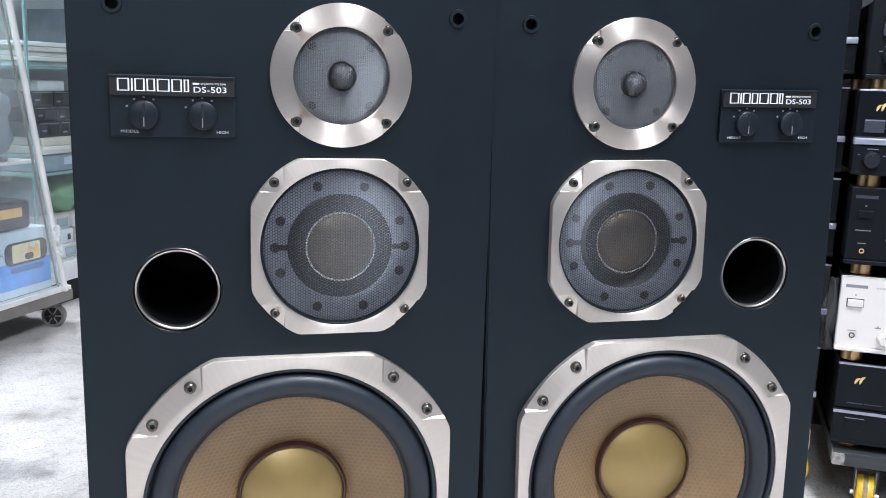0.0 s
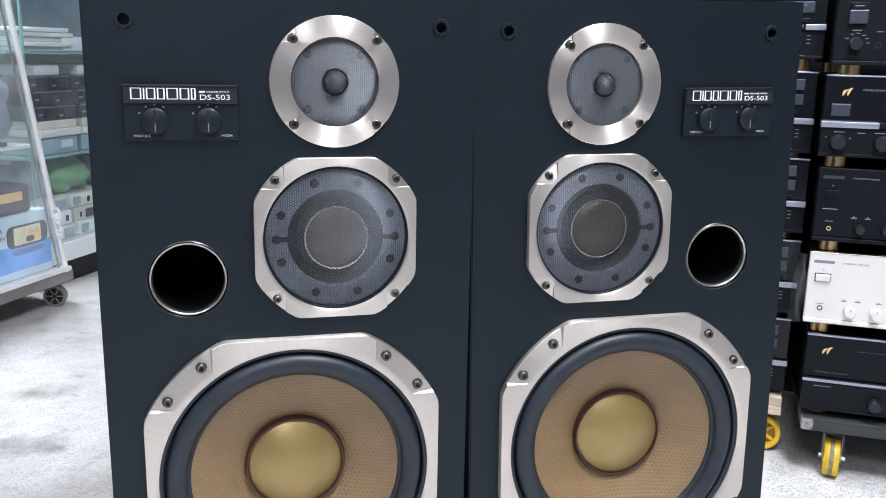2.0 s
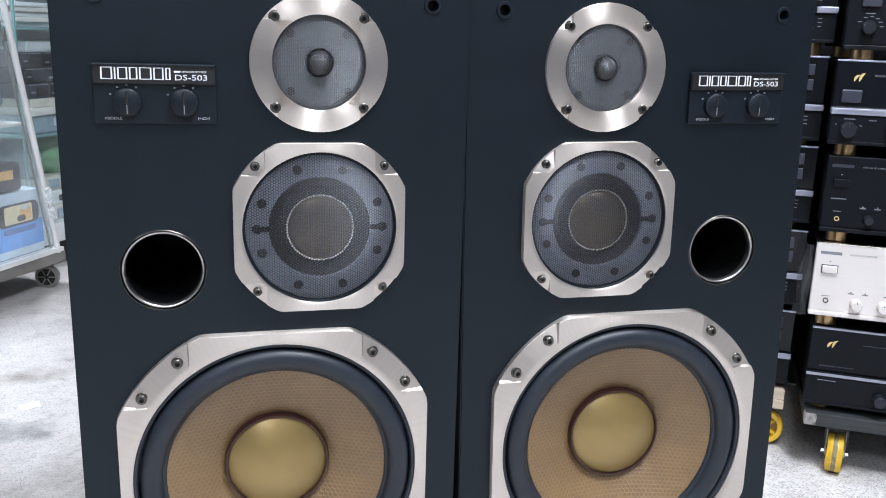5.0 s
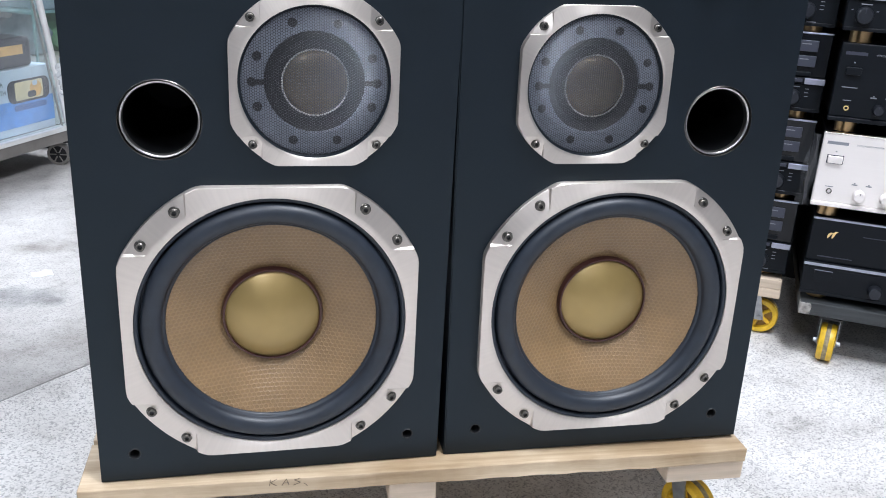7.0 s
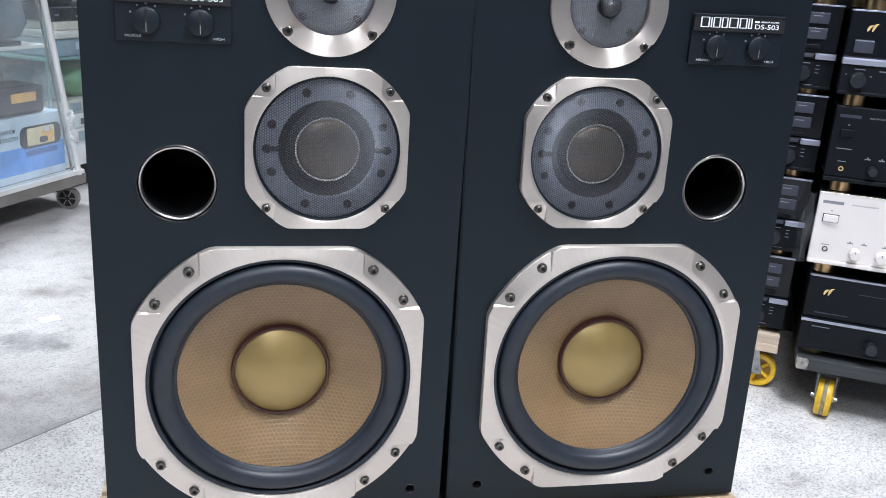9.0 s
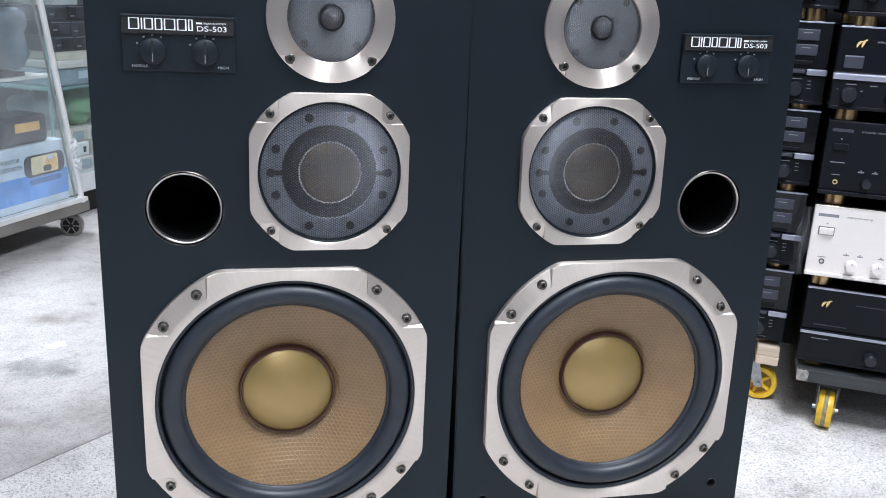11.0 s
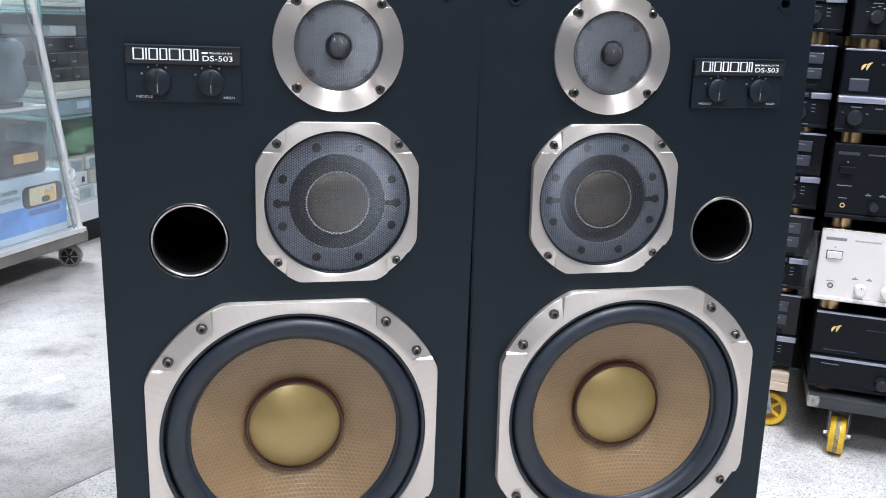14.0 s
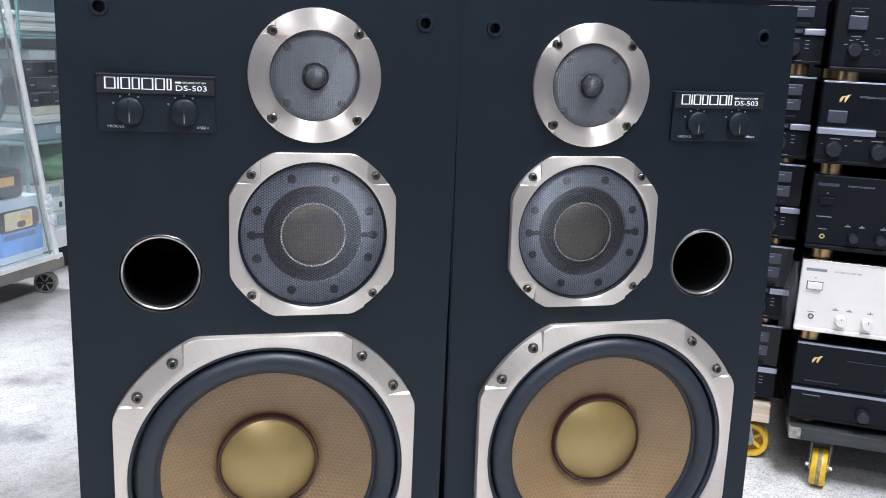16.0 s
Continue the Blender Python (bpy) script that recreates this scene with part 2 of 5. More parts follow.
def wood(m, axis_scale, dark, light, scale=1.0):
    t, b = m.node_tree, m.node_tree.nodes["Principled BSDF"]
    v = coords(m, axis_scale)
    n = node(m, "ShaderNodeTexNoise", Scale=scale, Detail=7, Roughness=0.65, Distortion=0.6)
    t.links.new(v, n.inputs["Vector"])
    blot = node(m, "ShaderNodeTexNoise", Scale=1.0, Detail=4)
    t.links.new(coords(m, (5, 9, 9)), blot.inputs["Vector"])
    k = t.nodes.new("ShaderNodeMix")
    k.data_type = "RGBA"
    k.blend_type = "MULTIPLY"
    k.inputs[0].default_value = 0.85
    t.links.new(ramp(m, n.outputs["Fac"], [(0.3, dark), (0.65, light)]), k.inputs[6])
    t.links.new(ramp(m, blot.outputs["Fac"], [(0.35, (0.58, 0.5, 0.4)), (0.58, (1, 1, 1))]), k.inputs[7])
    t.links.new(k.outputs[2], b.inputs["Base Color"])
    u = node(m, "ShaderNodeBump", Strength=0.25, Distance=0.001)
    t.links.new(n.outputs["Fac"], u.inputs["Height"])
    t.links.new(u.outputs["Normal"], b.inputs["Normal"])


wood(PINE, (3, 60, 60), (0.36, 0.265, 0.165), (0.64, 0.52, 0.37))
wood(WORN, (4, 50, 50), (0.014, 0.017, 0.019), (0.05, 0.056, 0.06))



def multiply(m, a, b):
    k = m.node_tree.nodes.new("ShaderNodeMix")
    k.data_type, k.blend_type = "RGBA", "MULTIPLY"
    k.inputs[0].default_value = 1.0
    m.node_tree.links.new(a, k.inputs[6])
    m.node_tree.links.new(b, k.inputs[7])
    return k.outputs[2]


def smear_at(m, x, y, wide, long, seed, stops):
    """One old ragged stain lying at (x, y)."""
    t = m.node_tree
    v = coords(m)
    place = node(m, "ShaderNodeMapping")
    place.inputs["Location"].default_value = (-x / wide, -y / long, 0)
    place.inputs["Scale"].default_value = (1 / wide, 1 / long, 1)
    t.links.new(v, place.inputs["Vector"])
    ragged = t.nodes.new("ShaderNodeTexNoise")
    ragged.noise_dimensions = "4D"
    ragged.inputs["W"].default_value = seed
    ragged.inputs["Scale"].default_value, ragged.inputs["Detail"].default_value, ragged.inputs["Roughness"].default_value = 14, 6, 0.7
    t.links.new(v, ragged.inputs["Vector"])
    far_ = t.nodes.new("ShaderNodeVectorMath")
    far_.operation = "LENGTH"
    t.links.new(place.outputs[0], far_.inputs[0])
    both = t.nodes.new("ShaderNodeMath")
    both.operation = "MULTIPLY_ADD"
    both.inputs[1].default_value = 2.2
    t.links.new(ragged.outputs["Fac"], both.inputs[0])
    t.links.new(far_.outputs["Value"], both.inputs[2])
    half = t.nodes.new("ShaderNodeMath")
    half.operation = "MULTIPLY"
    half.inputs[1].default_value = 0.4
    t.links.new(both.outputs[0], half.inputs[0])
    return ramp(m, half.outputs[0], stops)


def terrazzo(name, chips_at, stains_at, smears):
    """Pale ground with small grey chips, dull stains over it; a worn slab shows its chips less."""
    m = mat(name, (0.7, 0.7, 0.7), 0.42)
    t, b = m.node_tree, m.node_tree.nodes["Principled BSDF"]
    v = coords(m)
    warp = node(m, "ShaderNodeTexNoise", Scale=90, Detail=2)
    t.links.new(v, warp.inputs["Vector"])
    push = t.nodes.new("ShaderNodeVectorMath")
    push.operation = "MULTIPLY_ADD"
    push.inputs[1].default_value = (0.009, 0.009, 0.009)
    t.links.new(warp.outputs["Color"], push.inputs[0])
    t.links.new(v, push.inputs[2])
    chips = node(m, "ShaderNodeTexVoronoi", Scale=400)
    t.links.new(push.outputs[0], chips.inputs["Vector"])
    pick = t.nodes.new("ShaderNodeSeparateColor")
    t.links.new(chips.outputs["Color"], pick.inputs[0])
    stain = node(m, "ShaderNodeTexNoise", Scale=2.6, Detail=8, Roughness=0.62)
    t.links.new(v, stain.inputs["Vector"])
    blotch = node(m, "ShaderNodeTexNoise", Scale=11, Detail=7, Roughness=0.7)
    t.links.new(v, blotch.inputs["Vector"])
    color = multiply(m, ramp(m, pick.outputs[0], chips_at), ramp(m, stain.outputs["Fac"], stains_at))
    color = multiply(m, color, ramp(m, blotch.outputs["Fac"], [(0.30, (0.62, 0.61, 0.60)), (0.43, (0.92, 0.915, 0.91)), (0.6, (1, 1, 1))]))
    for spot in smears:
        color = multiply(m, color, smear_at(m, *spot))
    t.links.new(color, b.inputs["Base Color"])
    dull = node(m, "ShaderNodeMapRange", To_Min=0.46, To_Max=0.72)
    t.links.new(stain.outputs["Fac"], dull.inputs["Value"])
    t.links.new(dull.outputs["Result"], b.inputs["Roughness"])
    return m


OILY = [(0.42, (0.32, 0.34, 0.36)), (0.60, (0.66, 0.67, 0.68)), (0.74, (1, 1, 1))]
FAINT = [(0.42, (0.50, 0.48, 0.46)), (0.62, (0.78, 0.765, 0.75)), (0.82, (1, 1, 1))]
TERRAZZO = terrazzo("terrazzo", [(0.0, (0.36, 0.36, 0.36)), (0.18, (0.50, 0.495, 0.49)), (0.36, (0.70, 0.69, 0.68)), (1.0, (0.80, 0.785, 0.77))],
                    [(0.28, (0.46, 0.45, 0.44)), (0.42, (0.77, 0.76, 0.75)), (0.56, (0.92, 0.915, 0.91)), (0.72, (1, 1, 1))], [])
WORN_TERRAZZO = terrazzo("worn_terrazzo", [(0.0, (0.37, 0.365, 0.36)), (0.15, (0.45, 0.44, 0.43)), (0.30, (0.53, 0.52, 0.51)), (1.0, (0.60, 0.585, 0.57))],
                         [(0.28, (0.44, 0.43, 0.42)), (0.43, (0.74, 0.73, 0.72)), (0.56, (0.91, 0.905, 0.90)), (0.72, (1, 1, 1))],
                         [(-0.475, 0.915, 0.125, 0.09, 0.0, OILY), (-0.25, 0.72, 0.22, 0.12, 3.0, FAINT), (-0.50, 1.22, 0.10, 0.06, 5.0, FAINT), (-0.30, 0.52, 0.12, 0.10, 8.0, FAINT), (-0.56, 0.66, 0.20, 0.05, 11.0, FAINT)])


# ---- mesh helpers ----
def part(name, bm, material, parent=None, label="", at=None, smooth=None):
    if isinstance(bm, bpy.types.Mesh):
        me = bm
    else:
        me = bpy.data.meshes.new(name)
        bm.to_mesh(me)
        bm.free()
        for m in material if isinstance(material, (list, tuple)) else [material]:
            me.materials.append(m)
        if smooth is not None:
            me.polygons.foreach_set("use_smooth", [True] * len(me.polygons))
            me.set_sharp_from_angle(angle=radians(smooth))
    ob = new(name, me)
    ob.parent = parent
    if at is not None:
        ob.matrix_basis = at
    return tagged(ob, label)


def thing(name, at, label, category, group="", kind=""):
    ob = new(name)
    ob.empty_display_size = 0.05
    ob.matrix_basis = at
    return tagged(ob, label, category, group, kind)


def box(x0, x1, y0, y1, z0, z1, bevel=0.0, bm=None, segments=2):
    bm = bm or bmesh.new()
    made = bmesh.ops.create_cube(bm, size=1, matrix=Matrix.Translation(((x0 + x1) / 2, (y0 + y1) / 2, (z0 + z1) / 2)) @ Matrix.Diagonal((x1 - x0, y1 - y0, z1 - z0, 1)))
    if bevel:
        edges = list({e for v in made["verts"] for e in v.link_edges})
        bmesh.ops.bevel(bm, geom=edges, offset=bevel, segments=segments, affect="EDGES", profile=0.5)
    return bm


def lathe(profile, n=64, cx=0.0, cz=0.0, bm=None, close=False):
    """Turns (radius, y) pairs about the y axis through (cx, cz); y points into the cabinet. Listed from the middle outwards."""
    bm = bm or bmesh.new()
    rings = []
    for r, y in profile:
        if r < 1e-6:
            rings.append([bm.verts.new((cx, y, cz))])
        else:
            rings.append([bm.verts.new((cx + r * math.cos(2 * math.pi * i / n), y, cz + r * math.sin(2 * math.pi * i / n))) for i in range(n)])
    for a, b in zip(rings, rings[1:] + ([rings[0]] if close else [])):
        for i in range(n):
            j = (i + 1) % n
            if len(a) == 1:
                bm.faces.new((a[0], b[i], b[j]))
            elif len(b) == 1:
                bm.faces.new((a[i], b[0], a[j]))
            else:
                bm.faces.new((a[i], b[i], b[j], a[j]))
    return bm


def disc(r, y0, y1, bevel=0.0008, n=32, cx=0.0, cz=0.0, bm=None):
    """A round plate or knob from y0 (back) to y1 (front, smaller y)."""
    return lathe([(0, y1), (r - bevel, y1), (r, y1 + bevel), (r, y0)], n, cx, cz, bm)


def tube_x(x0, x1, r, cy, cz, n=24, bm=None):
    """A round bar along x."""
    bm = bm or bmesh.new()
    bmesh.ops.create_cone(bm, cap_ends=True, segments=n, radius1=r, radius2=r, depth=x1 - x0, matrix=Matrix.Translation(((x0 + x1) / 2, cy, cz)) @ pose(0, 0, 0, 0, 90, 0))
    return bm


def rod(a, b, r, n=12, bm=None):
    bm = bm or bmesh.new()
    a, b = Vector(a), Vector(b)
    turn = (b - a).to_track_quat("Z", "Y").to_matrix().to_4x4()
    bmesh.ops.create_cone(bm, cap_ends=True, segments=n, radius1=r, radius2=r, depth=(b - a).length, matrix=Matrix.Translation((a + b) / 2) @ turn)
    return bm


def text_mesh(words, size, depth=0.0002, stretch=1.0):
    """Lettering in the x-z plane, facing -y, from its lower left corner."""
    c = bpy.data.curves.new("lettering", "FONT")
    c.body, c.size, c.extrude, c.resolution_u = words, size, depth, 3
    ob = bpy.data.objects.new("lettering", c)
    me = bpy.data.meshes.new_from_object(ob)
    bpy.data.objects.remove(ob)
    me.transform(pose(0, 0, 0, 90, 0, 0) @ Matrix.Diagonal((stretch, 1, 1, 1)))
    return me


def letters(words, size, x, y, z, material, parent, stretch=1.0):
    me = text_mesh(words, size, 0.0002, stretch)
    me.materials.append(material)
    return part("lettering", me, None, parent, "", pose(x, y, z))


def bars(spots, y, parent, material, name="print"):
    """Small printed bars (x, z, width, height) as one thin print."""
    bm = bmesh.new()
    for x, z, w, h in spots:
        box(x, x + w, y - 0.0004, y, z, z + h, 0, bm)
    return tagged(part(name, bm, material, parent), kind="stuff" if len(spots) > 1 else "")


# ---- the room ----
def plain(name, bm, material, kind="structure", label="", category=""):
    ob = part(name, bm, material)
    return tagged(ob, label, category, "", kind)


X0, X1, Y0, Y1 = -3.2, 2.6, -3.0, 3.6
plain("subfloor", box(X0, X1, Y0, Y1, -0.2, -0.022), DARK, label="dark screed under the terrazzo slabs", category="floor")
JOINT, HEADING = Vector((-0.456, 0.463)), Vector((math.cos(radians(43.6)), math.sin(radians(43.6))))


def slab(side):
    """One side of the floor, cut along the joint."""
    across = Vector((-HEADING.y, HEADING.x)) * side
    bm = bmesh.new()
    bmesh.ops.create_grid(bm, x_segments=1, y_segments=1, size=0.5, matrix=Matrix.Translation(((X0 + X1) / 2, (Y0 + Y1) / 2, 0)) @ Matrix.Diagonal((X1 - X0, Y1 - Y0, 1, 1)))
    at = JOINT + across * 0.0017
    bmesh.ops.bisect_plane(bm, geom=bm.verts[:] + bm.edges[:] + bm.faces[:], plane_co=(*at, 0), plane_no=(*(-across), 0), clear_outer=True)
    made = bmesh.ops.extrude_face_region(bm, geom=bm.faces[:])
    bmesh.ops.translate(bm, verts=[v for v in made["geom"] if isinstance(v, bmesh.types.BMVert)], vec=(0, 0, -0.022))
    bmesh.ops.recalc_face_normals(bm, faces=bm.faces[:])
    return bm


floor = tagged(new("floor"), "pale grey terrazzo floor with dark chips and stains", "floor", "", "structure")
for side in (-1, 1):
    part("slab", slab(side), TERRAZZO if side < 0 else WORN_TERRAZZO, floor)
bm = box(-5, 5, -0.00165, 0.00165, -0.02, -0.0008)
bmesh.ops.transform(bm, matrix=pose(*JOINT, 0, 0, 0, 43.6), verts=bm.verts[:])
for co, no in (((X0, 0, 0), (-1, 0, 0)), ((X1, 0, 0), (1, 0, 0)), ((0, Y0, 0), (0, -1, 0)), ((0, Y1, 0), (0, 1, 0))):
    bmesh.ops.bisect_plane(bm, geom=bm.verts[:] + bm.edges[:] + bm.faces[:], plane_co=co, plane_no=no, clear_outer=True)
part("joint_filler", bm, GROUT, floor, "grey grout in the joint")
plain("ceiling", box(X0, X1, Y0, Y1, CEILING, CEILING + 0.15), CEIL, label="greyed white painted ceiling", category="ceiling")
plain("wall_north", box(X0 - 0.15, X1 + 0.15, Y1, Y1 + 0.15, -0.2, CEILING + 0.15), WALL, label="dull grey painted wall", category="wall")
plain("wall_south", box(X0 - 0.15, X1 + 0.15, Y0 - 0.15, Y0, -0.2, CEILING + 0.15), WALL, label="dull grey painted wall", category="wall")
plain("wall_east", box(X1, X1 + 0.15, Y0, Y1, -0.2, CEILING + 0.15), WALL, label="dull grey painted wall", category="wall")
plain("wall_west", box(X0 - 0.15, X0, Y0, Y1, -0.2, CEILING + 0.15), WALL, label="dull grey painted wall", category="wall")

# bodies for these unseen lamps, the added fill ones included
for lx, ly, turn, watts in LAMPS:
    fit_ = thing("ceiling_light", pose(lx, ly, CEILING, 0, 0, turn), "unseen white twin-tube fluorescent fitting added under the ceiling", "ceiling light", "ceiling lights")
    part("housing", box(-0.62, 0.62, -0.09, 0.09, -0.045, 0, 0.006), WHITE, fit_)
    for ty in (-0.045, 0.045):
        part("tube", rod((-0.59, ty, -0.058), (0.59, ty, -0.058), 0.012, 16), TUBE, fit_)

# ---- the loudspeakers ----
WIDE, TALL, DEEP = 0.384, 0.702, 0.33
MESHES = {}


def shared(key, make, material, smooth=None):
    if key not in MESHES:
        bm = make()
        me = bm if isinstance(bm, bpy.types.Mesh) else bpy.data.meshes.new(key)
        if me is not bm:
            bm.to_mesh(me)
            bm.free()
        for m in material if isinstance(material, (list, tuple)) else [material]:
            me.materials.append(m)
        if smooth is not None:
            me.polygons.foreach_set("use_smooth", [True] * len(me.polygons))
            me.set_sharp_from_angle(angle=radians(smooth))
        MESHES[key] = me
    return MESHES[key]


def baffle_board(holes):
    """The front board with round holes (x, z, radius) cut right through."""
    bm = bmesh.new()
    h = WIDE / 2

    def loop(points):
        vs = [bm.verts.new((x, 0, z)) for x, z in points]
        return [bm.edges.new((vs[i], vs[(i + 1) % len(vs)])) for i in range(len(vs))]

    edges = loop([(-h, 0), (h, 0), (h, TALL), (-h, TALL)])
    for x, z, r in holes:
        n = 64 if r > 0.02 else 24
        edges += loop([(x + r * math.cos(2 * math.pi * i / n), z + r * math.sin(2 * math.pi * i / n)) for i in range(n)])
    bmesh.ops.triangle_fill(bm, use_beauty=True, use_dissolve=False, edges=edges)
    made = bmesh.ops.extrude_face_region(bm, geom=bm.faces[:])
    bmesh.ops.translate(bm, verts=[v for v in made["geom"] if isinstance(v, bmesh.types.BMVert)], vec=(0, 0.02, 0))
    bmesh.ops.recalc_face_normals(bm, faces=bm.faces[:])
    rim = [e for e in bm.edges if all(abs(v.co.y) < 1e-6 for v in e.verts) and (all(abs(abs(v.co.x) - h) < 1e-6 for v in e.verts) or all(abs(v.co.z) < 1e-6 for v in e.verts) or all(abs(v.co.z - TALL) < 1e-6 for v in e.verts))]
    bmesh.ops.bevel(bm, geom=rim, offset=0.0015, segments=2, affect="EDGES")
    return bm


def shell():
    h, bm = WIDE / 2, bmesh.new()
    box(-h, -h + 0.018, 0.02, DEEP, 0, TALL, 0, bm)
    box(h - 0.018, h, 0.02, DEEP, 0, TALL, 0, bm)
    box(-h + 0.018, h - 0.018, 0.02, DEEP, TALL - 0.018, TALL, 0, bm)
    box(-h + 0.018, h - 0.018, 0.02, DEEP, 0, 0.018, 0, bm)
    box(-h + 0.018, h - 0.018, DEEP - 0.018, DEEP, 0.018, TALL - 0.018, 0, bm)
    return bm


def corner_plate(half, big, a, rin, rp, hi, lo, chamfer):
    """A cast frame: a square with rounded-off corners, a round opening, and a pocket at each corner that falls away outwards."""
    bm = bmesh.new()
    side = np.linspace(-1, 1, 33)
    pocket = [0.0, 0.024] + list(np.linspace(0.08, 0.92, 17)) + [0.976, 1.0]

    def outer(th):
        c, s = abs(math.cos(th)), abs(math.sin(th))
        square = half / max(c, s)
        k = 150.0
        return -math.log(math.exp(-k * square / half) + math.exp(-k * big / half)) / k * half

    def ring(r_nom, radius, height):
        vs = []
        th_s = math.asin(min(0.97, a / r_nom))
        for quarter in range(4):
            base = quarter * math.pi / 2
            for u in side[:-1]:
                vs.append((base + u * th_s, False))
            for u in pocket[:-1]:
                vs.append((base + th_s + u * (math.pi / 2 - 2 * th_s), 0.02 < u < 0.98))
        out = []
        for th, sunk in vs:
            r, y = radius(th), -height(sunk)
            out.append(bm.verts.new((r * math.cos(th), y, r * math.sin(th))))
        return out

    def step(f):
        return rp + f * (big - rp), lambda th: rp + f * (outer(th) - rp)

    flat = lambda sunk: hi
    rings = [ring(rin + 0.001, lambda th: rin, lambda s: -0.004), ring(rin + 0.001, lambda th: rin, lambda s: hi - 0.45 * chamfer), ring(rin + 0.002, lambda th: rin + chamfer, flat), ring(rp, lambda th: rp, flat)]
    floor_at = lambda f: hi + (lo - hi) * f
    for f in (0.06, 0.35, 0.65, 0.97):
        r_nom, radius = step(f)
        rings.append(ring(r_nom, radius, lambda sunk: floor_at(f) if sunk else hi))
    rings.append(ring(big, outer, lambda sunk: (floor_at(1) if sunk else hi) - 0.0006))
    rings.append(ring(big, outer, lambda s: 0.0))
    n = len(rings[0])
    for p, q in zip(rings, rings[1:]):
        for i in range(n):
            j = (i + 1) % n
            bm.faces.new((p[i], q[i], q[j], p[j]))
    bmesh.ops.recalc_face_normals(bm, faces=bm.faces[:])
    return bm


def hex_net(radius, pitch, wire, depth_at, hole_radius=0.0, cells=False, thick=0.0003, ridge=0.0002, upright=False):
    """A net of six-sided openings over a round field. depth_at(r) gives y. With cells, sunk floors close the openings (second material)."""
    verts, faces, mats, seen = [], [], [], {}
    big, small = pitch / math.sqrt(3), (pitch - wire) / math.sqrt(3)

    def vert(x, z, sink):
        key = (round(x, 6), round(z, 6), sink)
        if key not in seen:
            seen[key] = len(verts)
            verts.append((z, depth_at(math.hypot(x, z)) + sink, x) if upright else (x, depth_at(math.hypot(x, z)) + sink, z))
        return seen[key]

    rows = int(radius / (pitch * 0.866)) + 1
    cols = int(radius / pitch) + 2
    for j in range(-rows, rows + 1):
        for i in range(-cols, cols + 1):
            cx, cz = (i + (j % 2) * 0.5) * pitch, j * pitch * math.sqrt(3) / 2
            d = math.hypot(cx, cz)
            if d > radius - big * 0.6 or d < hole_radius:
                continue
            turn = [math.pi / 6 + k * math.pi / 3 for k in range(6)]
            o = [vert(cx + big * math.cos(t), cz + big * math.sin(t), -ridge) for t in turn]
            m = [vert(cx + small * math.cos(t), cz + small * math.sin(t), 0) for t in turn]
            s = [vert(cx + small * math.cos(t), cz + small * math.sin(t), thick) for t in turn]
            for k in range(6):
                n = (k + 1) % 6
                faces += [(o[k], m[k], m[n], o[n]), (m[k], s[k], s[n], m[n])]
                mats += [0, 0]
            if cells:
                faces.append(tuple(s[::-1]))
                mats.append(1)
    me = bpy.data.meshes.new("net")
    me.from_pydata(verts, [], faces if upright else [f[::-1] for f in faces])
    me.polygons.foreach_set("material_index", mats)
    return me


def cone_y(r):
    """Depth of the woofer cone behind the baffle's face at radius r."""
    k = (0.115 - r) / (0.115 - 0.054)
    return 0.0005 + 0.0275 * k - 0.006 * k * (1 - k)


def screw_mesh():
    bm = lathe([(0.0022, -0.0022), (0.0024, -0.0046), (0.0040, -0.0046), (0.0047, -0.004), (0.0047, -0.0008)], 24)
    lathe([(0.0, -0.0024), (0.0026, -0.0024)], 6, bm=bm)
    lathe([(0.0046, -0.0009), (0.0056, -0.0007), (0.0060, -0.0001), (0.0060, 0.0030)], 24, bm=bm)
    for f in bm.faces:
        r = max(math.hypot(v.co.x, v.co.z) for v in f.verts)
        f.material_index = 1 if r < 0.00262 and all(v.co.y > -0.0025 for v in f.verts) else 0
    return bm


def fix_screws(parent, spots, y, size=1.02):
    for x, z in spots:
        s = part("screw", shared("screw", screw_mesh, [STEEL, HORN], 30), None, parent, "", pose(x, y, z))
        s.rotation_euler.y = random.uniform(0, 1)
        s.scale = (size, 1, size)
    return parent


